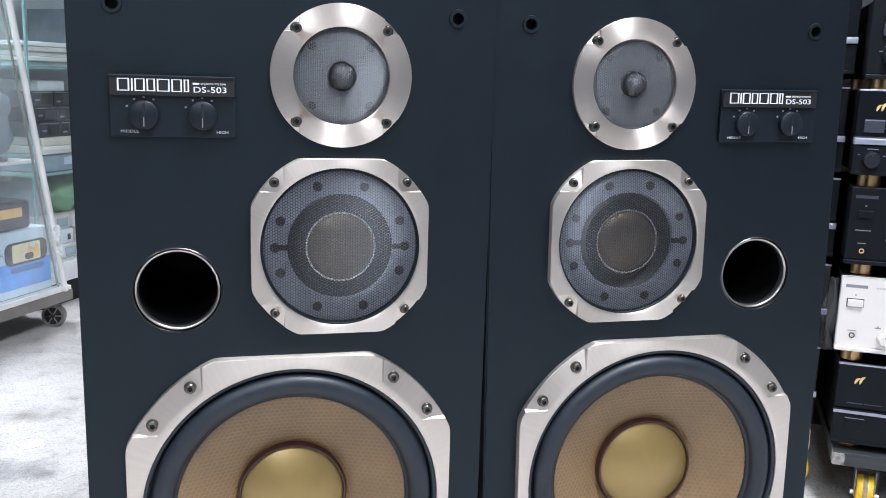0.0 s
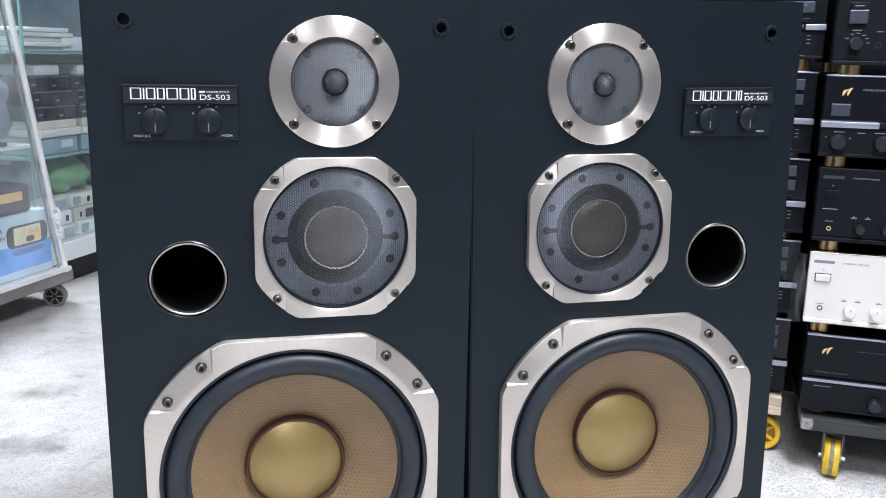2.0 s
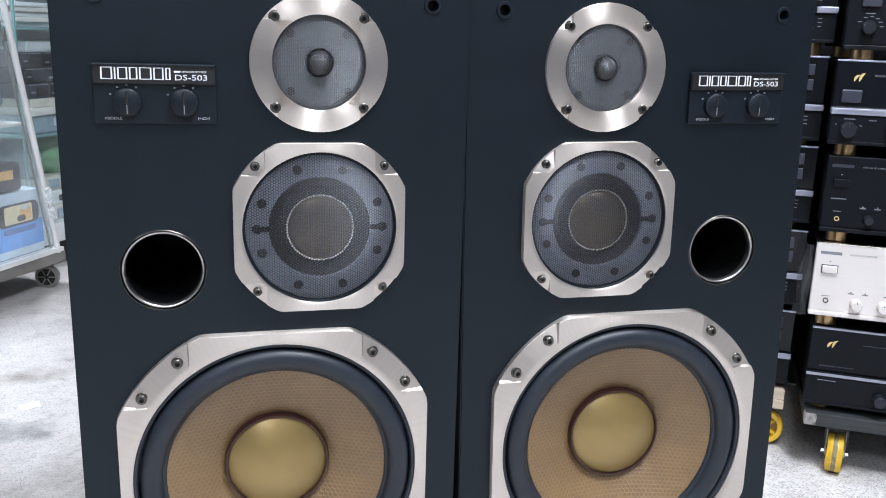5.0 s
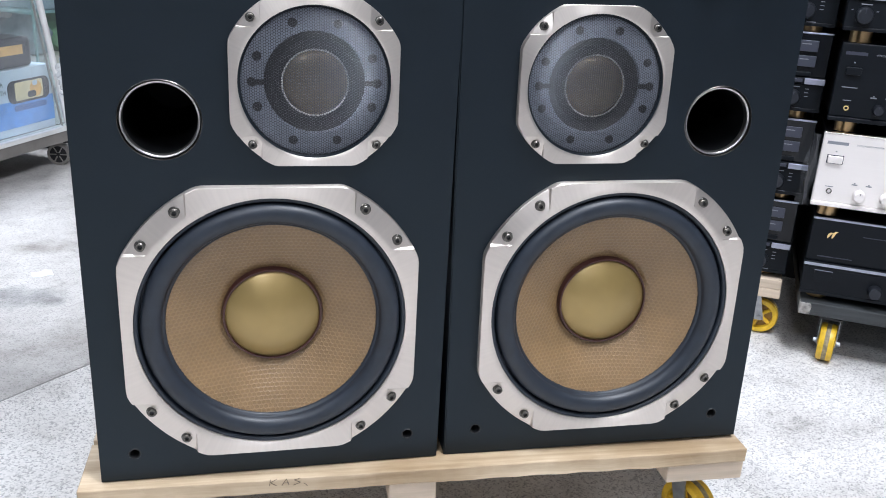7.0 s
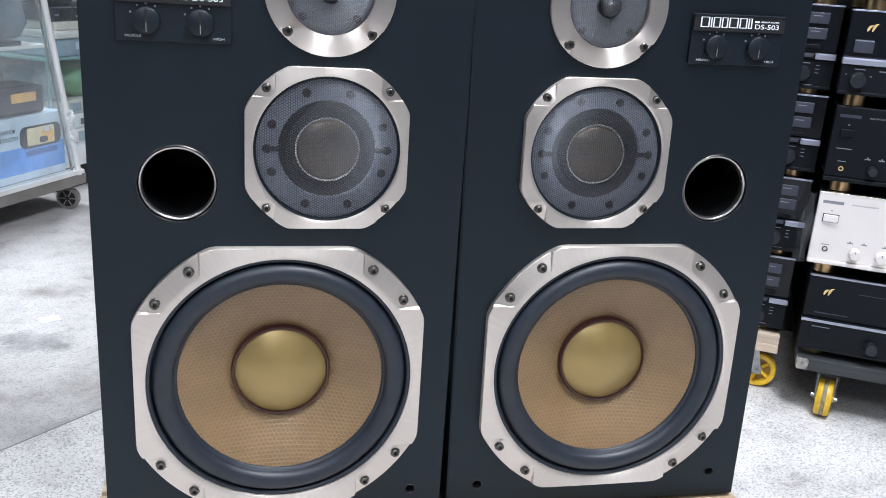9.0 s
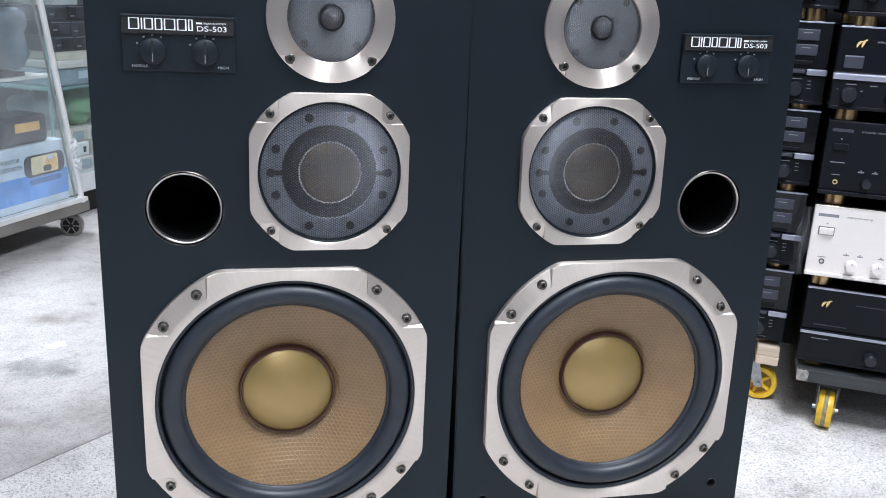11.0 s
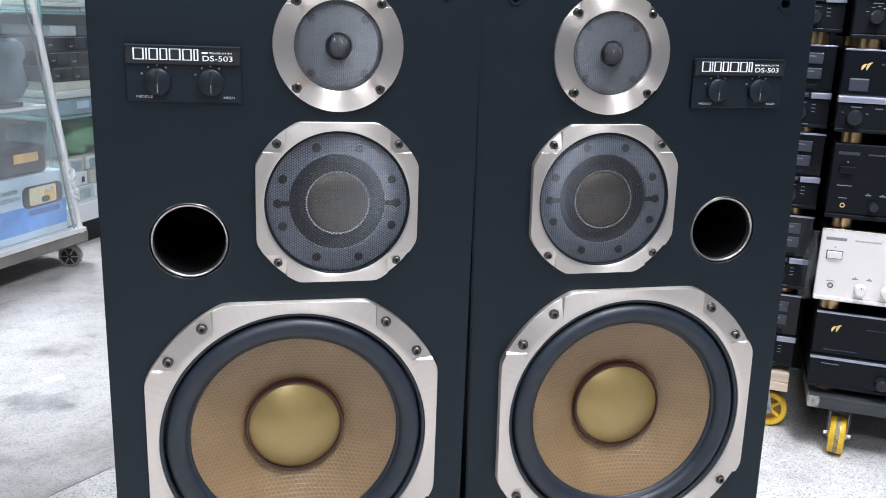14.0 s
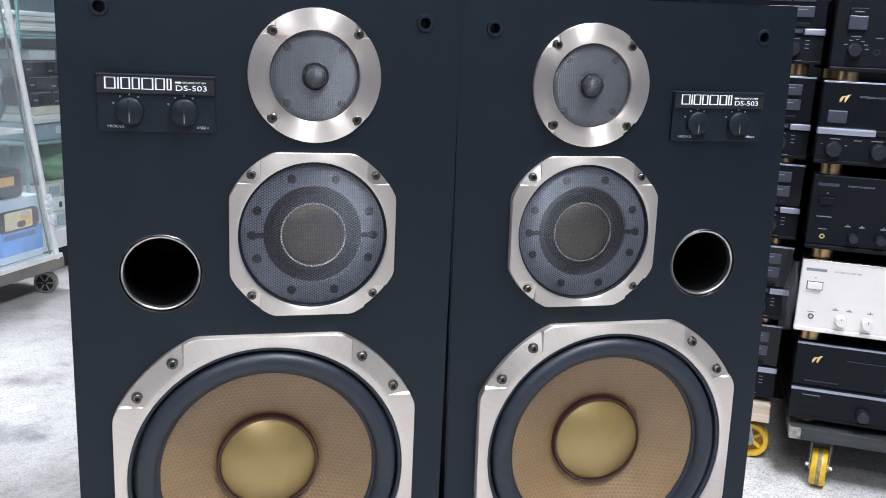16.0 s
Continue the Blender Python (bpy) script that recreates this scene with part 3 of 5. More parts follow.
def loudspeaker(at, flip, label):
    """flip: +1 with the drivers to the right of the port, -1 mirrored."""
    ob = thing("loudspeaker", at, label, "loudspeaker", "pair of loudspeakers")
    tx, tz, mz, wz = 0.0445 * flip, 0.6113, 0.4515, 0.1888
    px, pz = -0.106 * flip, 0.412
    sockets = [(-0.1538, 0.6674), (0.1538, 0.6674), (-0.1542, 0.035), (0.1542, 0.035)]
    holes = [(0, wz, 0.1468), (tx, mz, 0.077), (tx, tz, 0.046), (px, pz, 0.0397)] + [(x, z, 0.0066) for x, z in sockets]
    part("cabinet", shared("cabinet", shell, VINYL), None, ob, "black vinyl-clad wooden cabinet")
    part("baffle", baffle_board(holes), BAFFLE, ob, "matt black front board with faint scratches")
    # tweeter
    plate = part("tweeter_plate", shared("tweeter_plate", lambda: corner_plate(0.080, 0.0653, 0.0388, 0.0445, 0.0552, 0.0045, 0.0012, 0.001), SPUN, 25), None, ob, "round spun aluminium plate notched at the screws", pose(tx, 0, tz))
    fix_screws(plate, [(sx * 0.0414, sz * 0.0416) for sx in (-1, 1) for sz in (-1, 1)], -0.0034, 0.94)
    part("tweeter_back", shared("tweeter_back", lambda: lathe([(0, -0.001), (0.010, 0.0), (0.0115, 0.006), (0.013, 0.006), (0.014, 0.003), (0.043, 0.002), (0.0446, 0.002)], 64), FACE_DARK, 40), None, ob, "grey face behind the mesh", pose(tx, 0, tz))
    for sx in (-1, 1):
        for sz in (-1, 1):
            part("plug", shared("plug", lambda: disc(0.0042, 0.002, 0.0012), HORN), None, ob, "", pose(tx + sx * 0.027, 0, tz + sz * 0.027))
    swell = lambda r: -0.003 - (0.0085 * math.sqrt(max(0, 1 - (r / 0.0125) ** 2)) if r < 0.0125 else 0) + (0.004 * ((r - 0.038) / 0.007) ** 2 if r > 0.038 else 0)
    net = part("tweeter_grille", shared("tweeter_grille", lambda: hex_net(0.0452, 0.0024, 0.00062, swell, upright=True), FINE), None, ob, "fine steel mesh with a round boss", pose(tx, 0, tz))
    tagged(net, kind="stuff")
    part("boss", shared("boss", lambda: lathe([(0, -0.0102), (0.005, -0.0092), (0.009, -0.0062), (0.0114, -0.001), (0.0114, 0.002)], 32), BOSS, 60), None, ob, "dark dome under the mesh", pose(tx, 0, tz))
    # midrange
    frame_ = part("midrange_frame", shared("midrange_frame", lambda: corner_plate(0.0840, 0.0931, 0.0532, 0.0757, 0.0795, 0.009, 0.0052, 0.0012), ALU, 25), None, ob, "square aluminium frame with rounded-off corners", pose(tx, 0, mz))
    fix_screws(frame_, [(sx * 0.0622, sz * 0.0620) for sx in (-1, 1) for sz in (-1, 1)], -0.0067, 0.80)
    part("midrange_plate", shared("midrange_plate", lambda: lathe([(0.0500, 0.012), (0.0505, -0.0022), (0.0515, -0.0032), (0.0765, -0.0032)], 96), FACE, 40), None, ob, "grey ring behind the mesh", pose(tx, 0, mz))
    part("midrange_well", shared("midrange_well", lambda: lathe([(0.034, 0.0065), (0.0410, 0.009), (0.0502, 0.001)], 64), HORN, 60), None, ob, "", pose(tx, 0, mz))
    part("midrange_dome", shared("midrange_dome", lambda: lathe([(0, -0.0082)] + [(0.0325 * math.sin(k * math.pi / 16), 0.0030 - 0.0112 * math.cos(k * math.pi / 16)) for k in range(1, 9)], 64), DOME, 60), None, ob, "bronze-grey hard dome", pose(tx, 0, mz))
    part("dome_ring", shared("dome_ring", lambda: lathe([(0.0316, 0.0015), (0.0319, -0.0030), (0.0336, -0.0030), (0.0340, 0.0085)], 64), BRIGHT, 40), None, ob, "bright thin ring round the dome", pose(tx, 0, mz))
    for ang in (21, 66, 90, 113, 159, 201, 247, 270, 294, 339):
        x, z = 0.062 * math.sin(radians(ang)), 0.062 * math.cos(radians(ang))
        part("plug", shared("plug_large", lambda: disc(0.0046, 0.002, 0.0005), HORN), None, ob, "", pose(tx + x, -0.0052, mz + z))
    for sx in (-1, 1):
        part("lead_bridge", shared("lead_bridge", lambda: box(0.049, 0.062, -0.0046, -0.0032, -0.0026, 0.0026, 0.0006), HORN), None, ob, "", pose(tx, 0, mz, 0, 90 - 90 * sx, 0))
    dish = lambda r: -0.0105 + 0.0060 * (r / 0.0757) ** 6
    net = part("midrange_grille", shared("midrange_grille", lambda: hex_net(0.0765, 0.0027, 0.00056, dish, upright=True), MESH), None, ob, "fine dark steel mesh", pose(tx, 0, mz))
    tagged(net, kind="stuff")
    part("midrange_gasket", shared("midrange_gasket", lambda: lathe([(0.0728, -0.003), (0.0733, -0.0052), (0.0745, -0.0066), (0.0758, -0.0068), (0.0758, 0.004)], 96), PLASTIC, 40), None, ob, "thin dark rubber gasket", pose(tx, 0, mz))
    # woofer
    frame_ = part("woofer_frame", shared("woofer_frame", lambda: corner_plate(0.1567, 0.1737, 0.0855, 0.1448, 0.1525, 0.011, 0.0064, 0.003), ALU, 25), None, ob, "large cast aluminium frame with sunk corners", pose(0, 0, wz))
    spots = [(sx * p, sz * q) for sx in (-1, 1) for sz in (-1, 1) for p, q in ((0.0967, 0.1312), (0.1316, 0.096))]
    fix_screws(frame_, spots, -0.0088)
    roll = [(0.1128, 0.0040), (0.1130, -0.0006), (0.1140, -0.0018), (0.1158, -0.0028)]
    roll += [(0.1272 + 0.0112 * math.cos(a), -0.0030 - 0.0096 * math.sin(a)) for a in np.linspace(math.pi, 0, 15)]
    roll += [(0.1386, 0.0040), (0.1400, 0.0040), (0.1402, -0.0055), (0.1410, -0.0074), (0.1428, -0.0083), (0.1446, -0.0078), (0.1451, 0.0040)]
    part("surround", shared("surround", lambda: lathe(roll, 128), RUBBER, 50), None, ob, "blue-black rubber roll surround", pose(0, 0, wz))
    cone = part("cone", shared("cone", lambda: hex_net(0.1160, 0.0051, 0.0017, cone_y, 0.051, True, 0.00012, 0.00034), [RIB, CELL]), None, ob, "brown honeycomb-sandwich cone", pose(0, 0, wz))
    part("cone_edge", shared("cone_edge", lambda: lathe([(r, cone_y(r) + 0.0012) for r in np.linspace(0.050, 0.1165, 12)], 96), RIB, 60), None, ob, "", pose(0, 0, wz))
    part("dust_cap", shared("dust_cap", lambda: lathe([(0, 0.0060)] + [(0.0530 * k / 12, 0.0980 - math.sqrt(0.0920 ** 2 - (0.0530 * k / 12) ** 2)) for k in range(1, 13)], 96), CAP, 60), None, ob, "glossy yellow-brown dust cap", pose(0, 0, wz))
    part("glue_ring", shared("glue_ring", lambda: lathe([(0.0516, 0.021), (0.0524, 0.0190), (0.0540, 0.0192), (0.0553, 0.0230), (0.0557, 0.029)], 96), GLUE, 60), None, ob, "dark red-brown glue bead", pose(0, 0, wz))
    # port
    part("port_tube", shared("port_tube", lambda: lathe([(0.0, 0.24), (0.0370, 0.24), (0.0361, 0.03), (0.0355, 0.008)], 64), PORT, 50), None, ob, "black reflex port tube", pose(px, 0, pz))
    part("port_ring", shared("port_ring", lambda: lathe([(0.0354, 0.009), (0.0355, 0.006), (0.0359, 0.0028), (0.0366, 0.0018), (0.0379, 0.0016), (0.0383, 0.0022), (0.0384, 0.008)], 96), RINGMETAL, 60), None, ob, "bright trim ring set back in the opening", pose(px, 0, pz))
    part("port_gap", shared("port_gap", lambda: lathe([(0.0383, 0.006), (0.0393, 0.006), (0.0393, 0.0006)], 96), HORN, 60), None, ob, "", pose(px, 0, pz))
    # added metal lip imitates the highlight along the hole's chamfer
    part("port_lip", shared("port_lip", lambda: lathe([(0.0392, 0.0030), (0.0393, 0.0002), (0.0397, -0.0005), (0.0400, -0.0003), (0.0403, 0.0)], 96), STEEL, 60), None, ob, "thin steel lip added for the glint on the opening's edge", pose(px, 0, pz))
    # grille sockets
    for x, z in sockets[2:]:
        part("grille_socket", shared("small_socket", lambda: lathe([(0.0, 0.016), (0.0052, 0.016), (0.0052, 0.0005), (0.0056, -0.0005), (0.0066, -0.0006), (0.0070, 0.0)], 32), HORN, 40), None, ob, "", pose(x, 0, z))
    for x, z in sockets[:2]:
        s = part("grille_socket", shared("grille_socket", lambda: lathe([(0.0, 0.016), (0.005, 0.016), (0.005, 0.0005), (0.0056, -0.0014), (0.0082, -0.0014), (0.0088, 0.0)], 32), PLASTIC, 40), None, ob, "", pose(x, 0, z))
    # control panel
    cx = -0.105 * flip
    panel = part("control_panel", box(cx - 0.054, cx + 0.054, -0.0035, 0, 0.5535, 0.6077, 0.001), PLASTIC, ob, "black plastic control plate")
    part("name_strip", box(cx - 0.0535, cx + 0.0535, -0.0062, -0.003, 0.5895, 0.6072, 0.0012), HORN, panel, "gloss black strip with white print")
    part("ridge", box(cx - 0.0535, cx + 0.0535, -0.0075, -0.005, 0.6055, 0.6074, 0.0006), PLASTIC, panel)
    x0, spots = cx - 0.0462, []
    for w in (0.0112, 0.0024, 0.0096, 0.0082, 0.0118, 0.0100, 0.0056):
        edges_ = (x0, x0 + w - 0.0024) if w > 0.005 else (x0,)
        spots += [(e, 0.5936, 0.0013, 0.0108) for e in edges_]
        if len(edges_) > 1:
            spots += [(x0 + 0.0013, z, w - 0.0037, 0.0007) for z in (0.5936, 0.6037)]
        x0 += w + 0.0004
    bars(spots, -0.0062, panel, PRINT, "emblem_print")
    letters("DS-503", 0.0072, cx + 0.0170, -0.0064, 0.5934, PRINT, panel, 1.36)
    letters("SPEAKER SYSTEM", 0.0023, cx + 0.0238, -0.0064, 0.6002, PRINT, panel, 1.24)
    bars([(cx + 0.0170, 0.6002, 0.0056, 0.0016)], -0.0062, panel, PRINT)
    for kx, word, wx in ((cx - 0.0248, "MIDDLE", cx - 0.0452), (cx + 0.0248, "HIGH", cx + 0.0365)):
        knob = part("level_knob", shared("level_knob", lambda: lathe([(0, -0.006), (0.0112, -0.006), (0.0124, -0.005), (0.0128, 0.0)], 40), PLASTIC, 40), None, panel, "round black level knob", pose(kx, -0.0035, 0.573))
        part("pointer", box(kx - 0.00035, kx + 0.00035, -0.0103, -0.0094, 0.5628, 0.5710), GREYPRINT, panel, "pale pointer line")
        part("grip", box(kx - 0.0012, kx + 0.0012, -0.0100, -0.009, 0.5625, 0.5838, 0.0004), HORN, panel)
        marks = []
        for ang in (-62, -30, 0, 30):
            marks.append((kx + 0.0162 * math.sin(radians(ang)) - 0.0009, 0.573 + 0.0155 * math.cos(radians(ang)) - 0.0009, 0.0018, 0.0016))
        bars(marks, -0.0035, panel, GREYPRINT)
        letters(word, 0.0035, wx, -0.0037, 0.5572, SMALLPRINT, panel, 1.25)
    return ob


BASE = 0.165
loudspeaker(pose(0, 0, BASE), 1, "black three-way loudspeaker with honeycomb woofer, standing on a wooden dolly")
loudspeaker(pose(0.3934, -0.005, BASE + 0.0013, -0.62, -0.906, -2.25), -1, "black three-way loudspeaker, mirror twin, turned slightly inwards on the dolly")


# ---- dollies ----
def caster(parent, at, turned, high=0.0895, label="yellow plastic caster in a zinc fork", yoke=False):
    """A swivel caster, whose wheel rolls along y before it is turned."""
    fork = bmesh.new()
    box(-0.024, 0.024, -0.006, 0.042, high - 0.0035, high, 0.001, fork)
    box(-0.0195, 0.0195, 0.003, 0.031, high - 0.009, high - 0.0035, 0.001, fork)
    for s in (-1, 1):
        vs = [fork.verts.new((s * 0.0172 + dx, y, z)) for dx in (-0.0012, 0.0012) for y, z in ((-0.009, 0.033), (0.008, 0.031), (0.031, high - 0.005), (0.003, high - 0.005))]
        for f in ((0, 1, 2, 3), (7, 6, 5, 4), (0, 4, 5, 1), (1, 5, 6, 2), (2, 6, 7, 3), (3, 7, 4, 0)):
            fork.faces.new([vs[i] for i in f])
    bmesh.ops.recalc_face_normals(fork, faces=fork.faces[:])
    body = part("caster", fork, ZINC, parent, label, at @ pose(0, 0, 0, 0, 0, turned))
    if yoke:
        bm = box(-0.0214, -0.0188, -0.006, 0.012, 0.052, high - 0.0096)
        box(0.0188, 0.0214, -0.006, 0.012, 0.052, high - 0.0096, 0, bm)
        box(-0.0185, 0.0185, -0.006, 0.012, high - 0.0135, high - 0.0096, 0, bm)
        part("yoke", bm, HORN, body, "black steel brake yoke")
    bm = bmesh.new()
    n, prof = 40, [(0.031, -0.015), (0.0355, -0.014), (0.0375, -0.010), (0.0375, 0.010), (0.0355, 0.014), (0.031, 0.015), (0.0265, 0.0135), (0.0255, 0.003), (0.0255, -0.003), (0.0265, -0.0135)]
    rings = [[bm.verts.new((x, r * math.cos(2 * math.pi * i / n), 0.0385 + r * math.sin(2 * math.pi * i / n))) for i in range(n)] for r, x in prof]
    for a, b in zip(rings, rings[1:] + rings[:1]):
        for i in range(n):
            bm.faces.new((a[i], b[i], b[(i + 1) % n], a[(i + 1) % n]))
    bmesh.ops.recalc_face_normals(bm, faces=bm.faces[:])
    part("wheel", bm, YELLOW, body, "yellow wheel", smooth=40)
    bm = bmesh.new()
    rings = [[bm.verts.new((x, r * math.cos(2 * math.pi * i / n), 0.0385 + r * math.sin(2 * math.pi * i / n))) for i in range(n)] for r, x in ((0.0374, -0.0042), (0.0378, -0.0038), (0.0378, 0.0038), (0.0374, 0.0042))]
    for a, b in zip(rings, rings[1:]):
        for i in range(n):
            bm.faces.new((a[i], b[i], b[(i + 1) % n], a[(i + 1) % n]))
    part("tread", bm, TREAD, body, "dirty grey running band", smooth=60)
    part("web", tube_x(-0.003, 0.003, 0.0256, 0, 0.0385, 40), WEB, body, "shaded wheel web")
    part("hub", tube_x(-0.0165, 0.0165, 0.0095, 0, 0.0385, 24), YELLOW, body)
    part("axle", tube_x(-0.0245, 0.0245, 0.0052, 0, 0.0385, 6), ZINC, body, "zinc axle bolt")
    bm = bmesh.new()
    for k in range(5):
        t = 2 * math.pi * k / 5
        for s in (-1, 1):
            rod((s * 0.006, 0.008 * math.cos(t), 0.0385 + 0.008 * math.sin(t)), (s * 0.006, 0.027 * math.cos(t), 0.0385 + 0.027 * math.sin(t)), 0.0042, 8, bm)
    tagged(part("spoke_star", bm, YELLOW, body), kind="stuff")
    return body


pallet = thing("speaker_dolly", pose(0.187, -0.023, 0, 0, 0, -1.86), "pine board dolly on yellow casters, marked in pencil", "dolly")
DOLLY_W = 0.404
for k, (b0, b1) in enumerate(((-0.002, 0.092), (0.1, 0.19), (0.2, 0.285), (0.295, 0.37))):
    bm = box(-DOLLY_W, DOLLY_W + 0.002 * k, b0, b1, BASE - 0.0200, BASE - 0.001, 0.0012)
    bmesh.ops.subdivide_edges(bm, edges=[e for e in bm.edges if abs(e.verts[0].co.x - e.verts[1].co.x) > 0.5], cuts=60)
    for v in bm.verts:
        rough_ = noise.noise(Vector((v.co.x * 35, k * 7, v.co.z * 40))) * 0.0014 + noise.noise(Vector((v.co.x * 9, k, v.co.z * 9))) * 0.0012
        v.co.y += rough_
        if v.co.z < BASE - 0.01:
            v.co.z += 0.2 * rough_
    part("board", bm, PINE, pallet)
for c0, c1 in ((-0.40, -0.30), (-0.055, 0.003), (0.303, 0.408)):
    part("crossbeam", box(c0, c1, 0.006, 0.365, BASE - 0.0505, BASE - 0.0212, 0.002), PALEWOOD, pallet)
for x in (-0.35, 0.372):
    for y in (0.06, 0.31):
        caster(pallet, pose(x, y, 0), 25 if y < 0.1 else -60, BASE - 0.0505)
bm = bmesh.new()
STROKES = [((-0.185, -0.012), (-0.184, -0.004)), ((-0.184, -0.008), (-0.177, -0.0035)), ((-0.184, -0.008), (-0.177, -0.0125)), ((-0.171, -0.0125), (-0.166, -0.004)), ((-0.166, -0.004), (-0.163, -0.0125)), ((-0.17, -0.009), (-0.163, -0.0095)),
           ((-0.150, -0.004), (-0.157, -0.006)), ((-0.157, -0.006), (-0.150, -0.0095)), ((-0.150, -0.0095), (-0.158, -0.013)), ((-0.146, -0.011), (-0.142, -0.015))]
for a, b in STROKES:
    rod((a[0] + 0.16, -0.0019, BASE + a[1] - 0.003), (b[0] + 0.16, -0.0019, BASE + b[1] - 0.003), 0.00038, 5, bm)
tagged(part("pencil_writing", bm, PENCIL, pallet, "brown handwritten strokes", pose(-0.17, -0.0012, 0.0065)), kind="stuff")


# ---- amplifier stacks on dollies ----
STACK = pose(1.01, 0.495, 0, 0, 0, -31.5)
AMP_W, AMP_D = 0.43, 0.36


def feet(ob, z0, z1, x0=0.0):
    for x in (x0 + 0.036, x0 + AMP_W - 0.036):
        for y in (0.035, AMP_D - 0.04):
            part("foot", rod((x, y, z0), (x, y, z1), 0.019, 24), GOLD, ob, "copper-gold foot", smooth=40)


def case(ob, z0, z1):
    bm = box(0.004, AMP_W - 0.004, 0.012, AMP_D, z0 + 0.003, z1 - 0.002, 0.002)
    part("case", bm, CASE, ob, "black sheet-metal case")
    bm = bmesh.new()
    for k in range(12):
        box(0.06 + k * 0.027, 0.075 + k * 0.027, 0.1, 0.3, z1 - 0.002, z1 - 0.0008, 0, bm)
    tagged(part("vent_field", bm, DARK, ob), kind="stuff")


def knob(ob, x, z, r, y=0.0, material=None, name="knob"):
    k = part(name, lathe([(0, -0.017), (r * 0.86, -0.017), (r * 0.97, -0.0155), (r, -0.004), (r * 1.12, -0.0015), (r * 1.12, 0)], 32), material or KNOB, ob, "", pose(x, y, z), 35)
    part("pointer", box(-0.0005, 0.0005, -0.0174, -0.0165, r * 0.4, r * 0.85), BUTTON, k)
    return k


def jack(ob, x, z, r=0.0042, material=None):
    part("jack", lathe([(0, 0.004), (r * 0.6, 0.004), (r * 0.62, -0.0012), (r, -0.0012), (r, 0)], 24), [material or ZINC], ob, "", pose(x, 0, z), 35)


def emblem(ob, x, z):
    """Two hooked, leaning strokes with pointed tails, a plain gold shape."""
    bm = bmesh.new()
    for dx, h in ((0.0, 0.011), (0.008, 0.014)):
        mid = [(0.0, 0.0), (0.0012, 0.35 * h), (0.0030, 0.7 * h), (0.0056, 0.93 * h), (0.0088, h)]
        half = [0.0006, 0.0019, 0.0021, 0.0017, 0.0006]
        front = [[bm.verts.new((x + dx + p + s_ * w, y, z + q - s_ * 0.4 * w)) for s_ in (-1, 1) for y in (-0.0008, 0.0)] for (p, q), w in zip(mid, half)]
        for a, b in zip(front, front[1:]):
            for p0, p1 in ((0, 2), (2, 3), (3, 1), (1, 0)):
                bm.faces.new((a[p0], a[p1], b[p1], b[p0]))
    bmesh.ops.recalc_face_normals(bm, faces=bm.faces[:])
    part("emblem", bm, LOGO, ob, "small gold emblem")


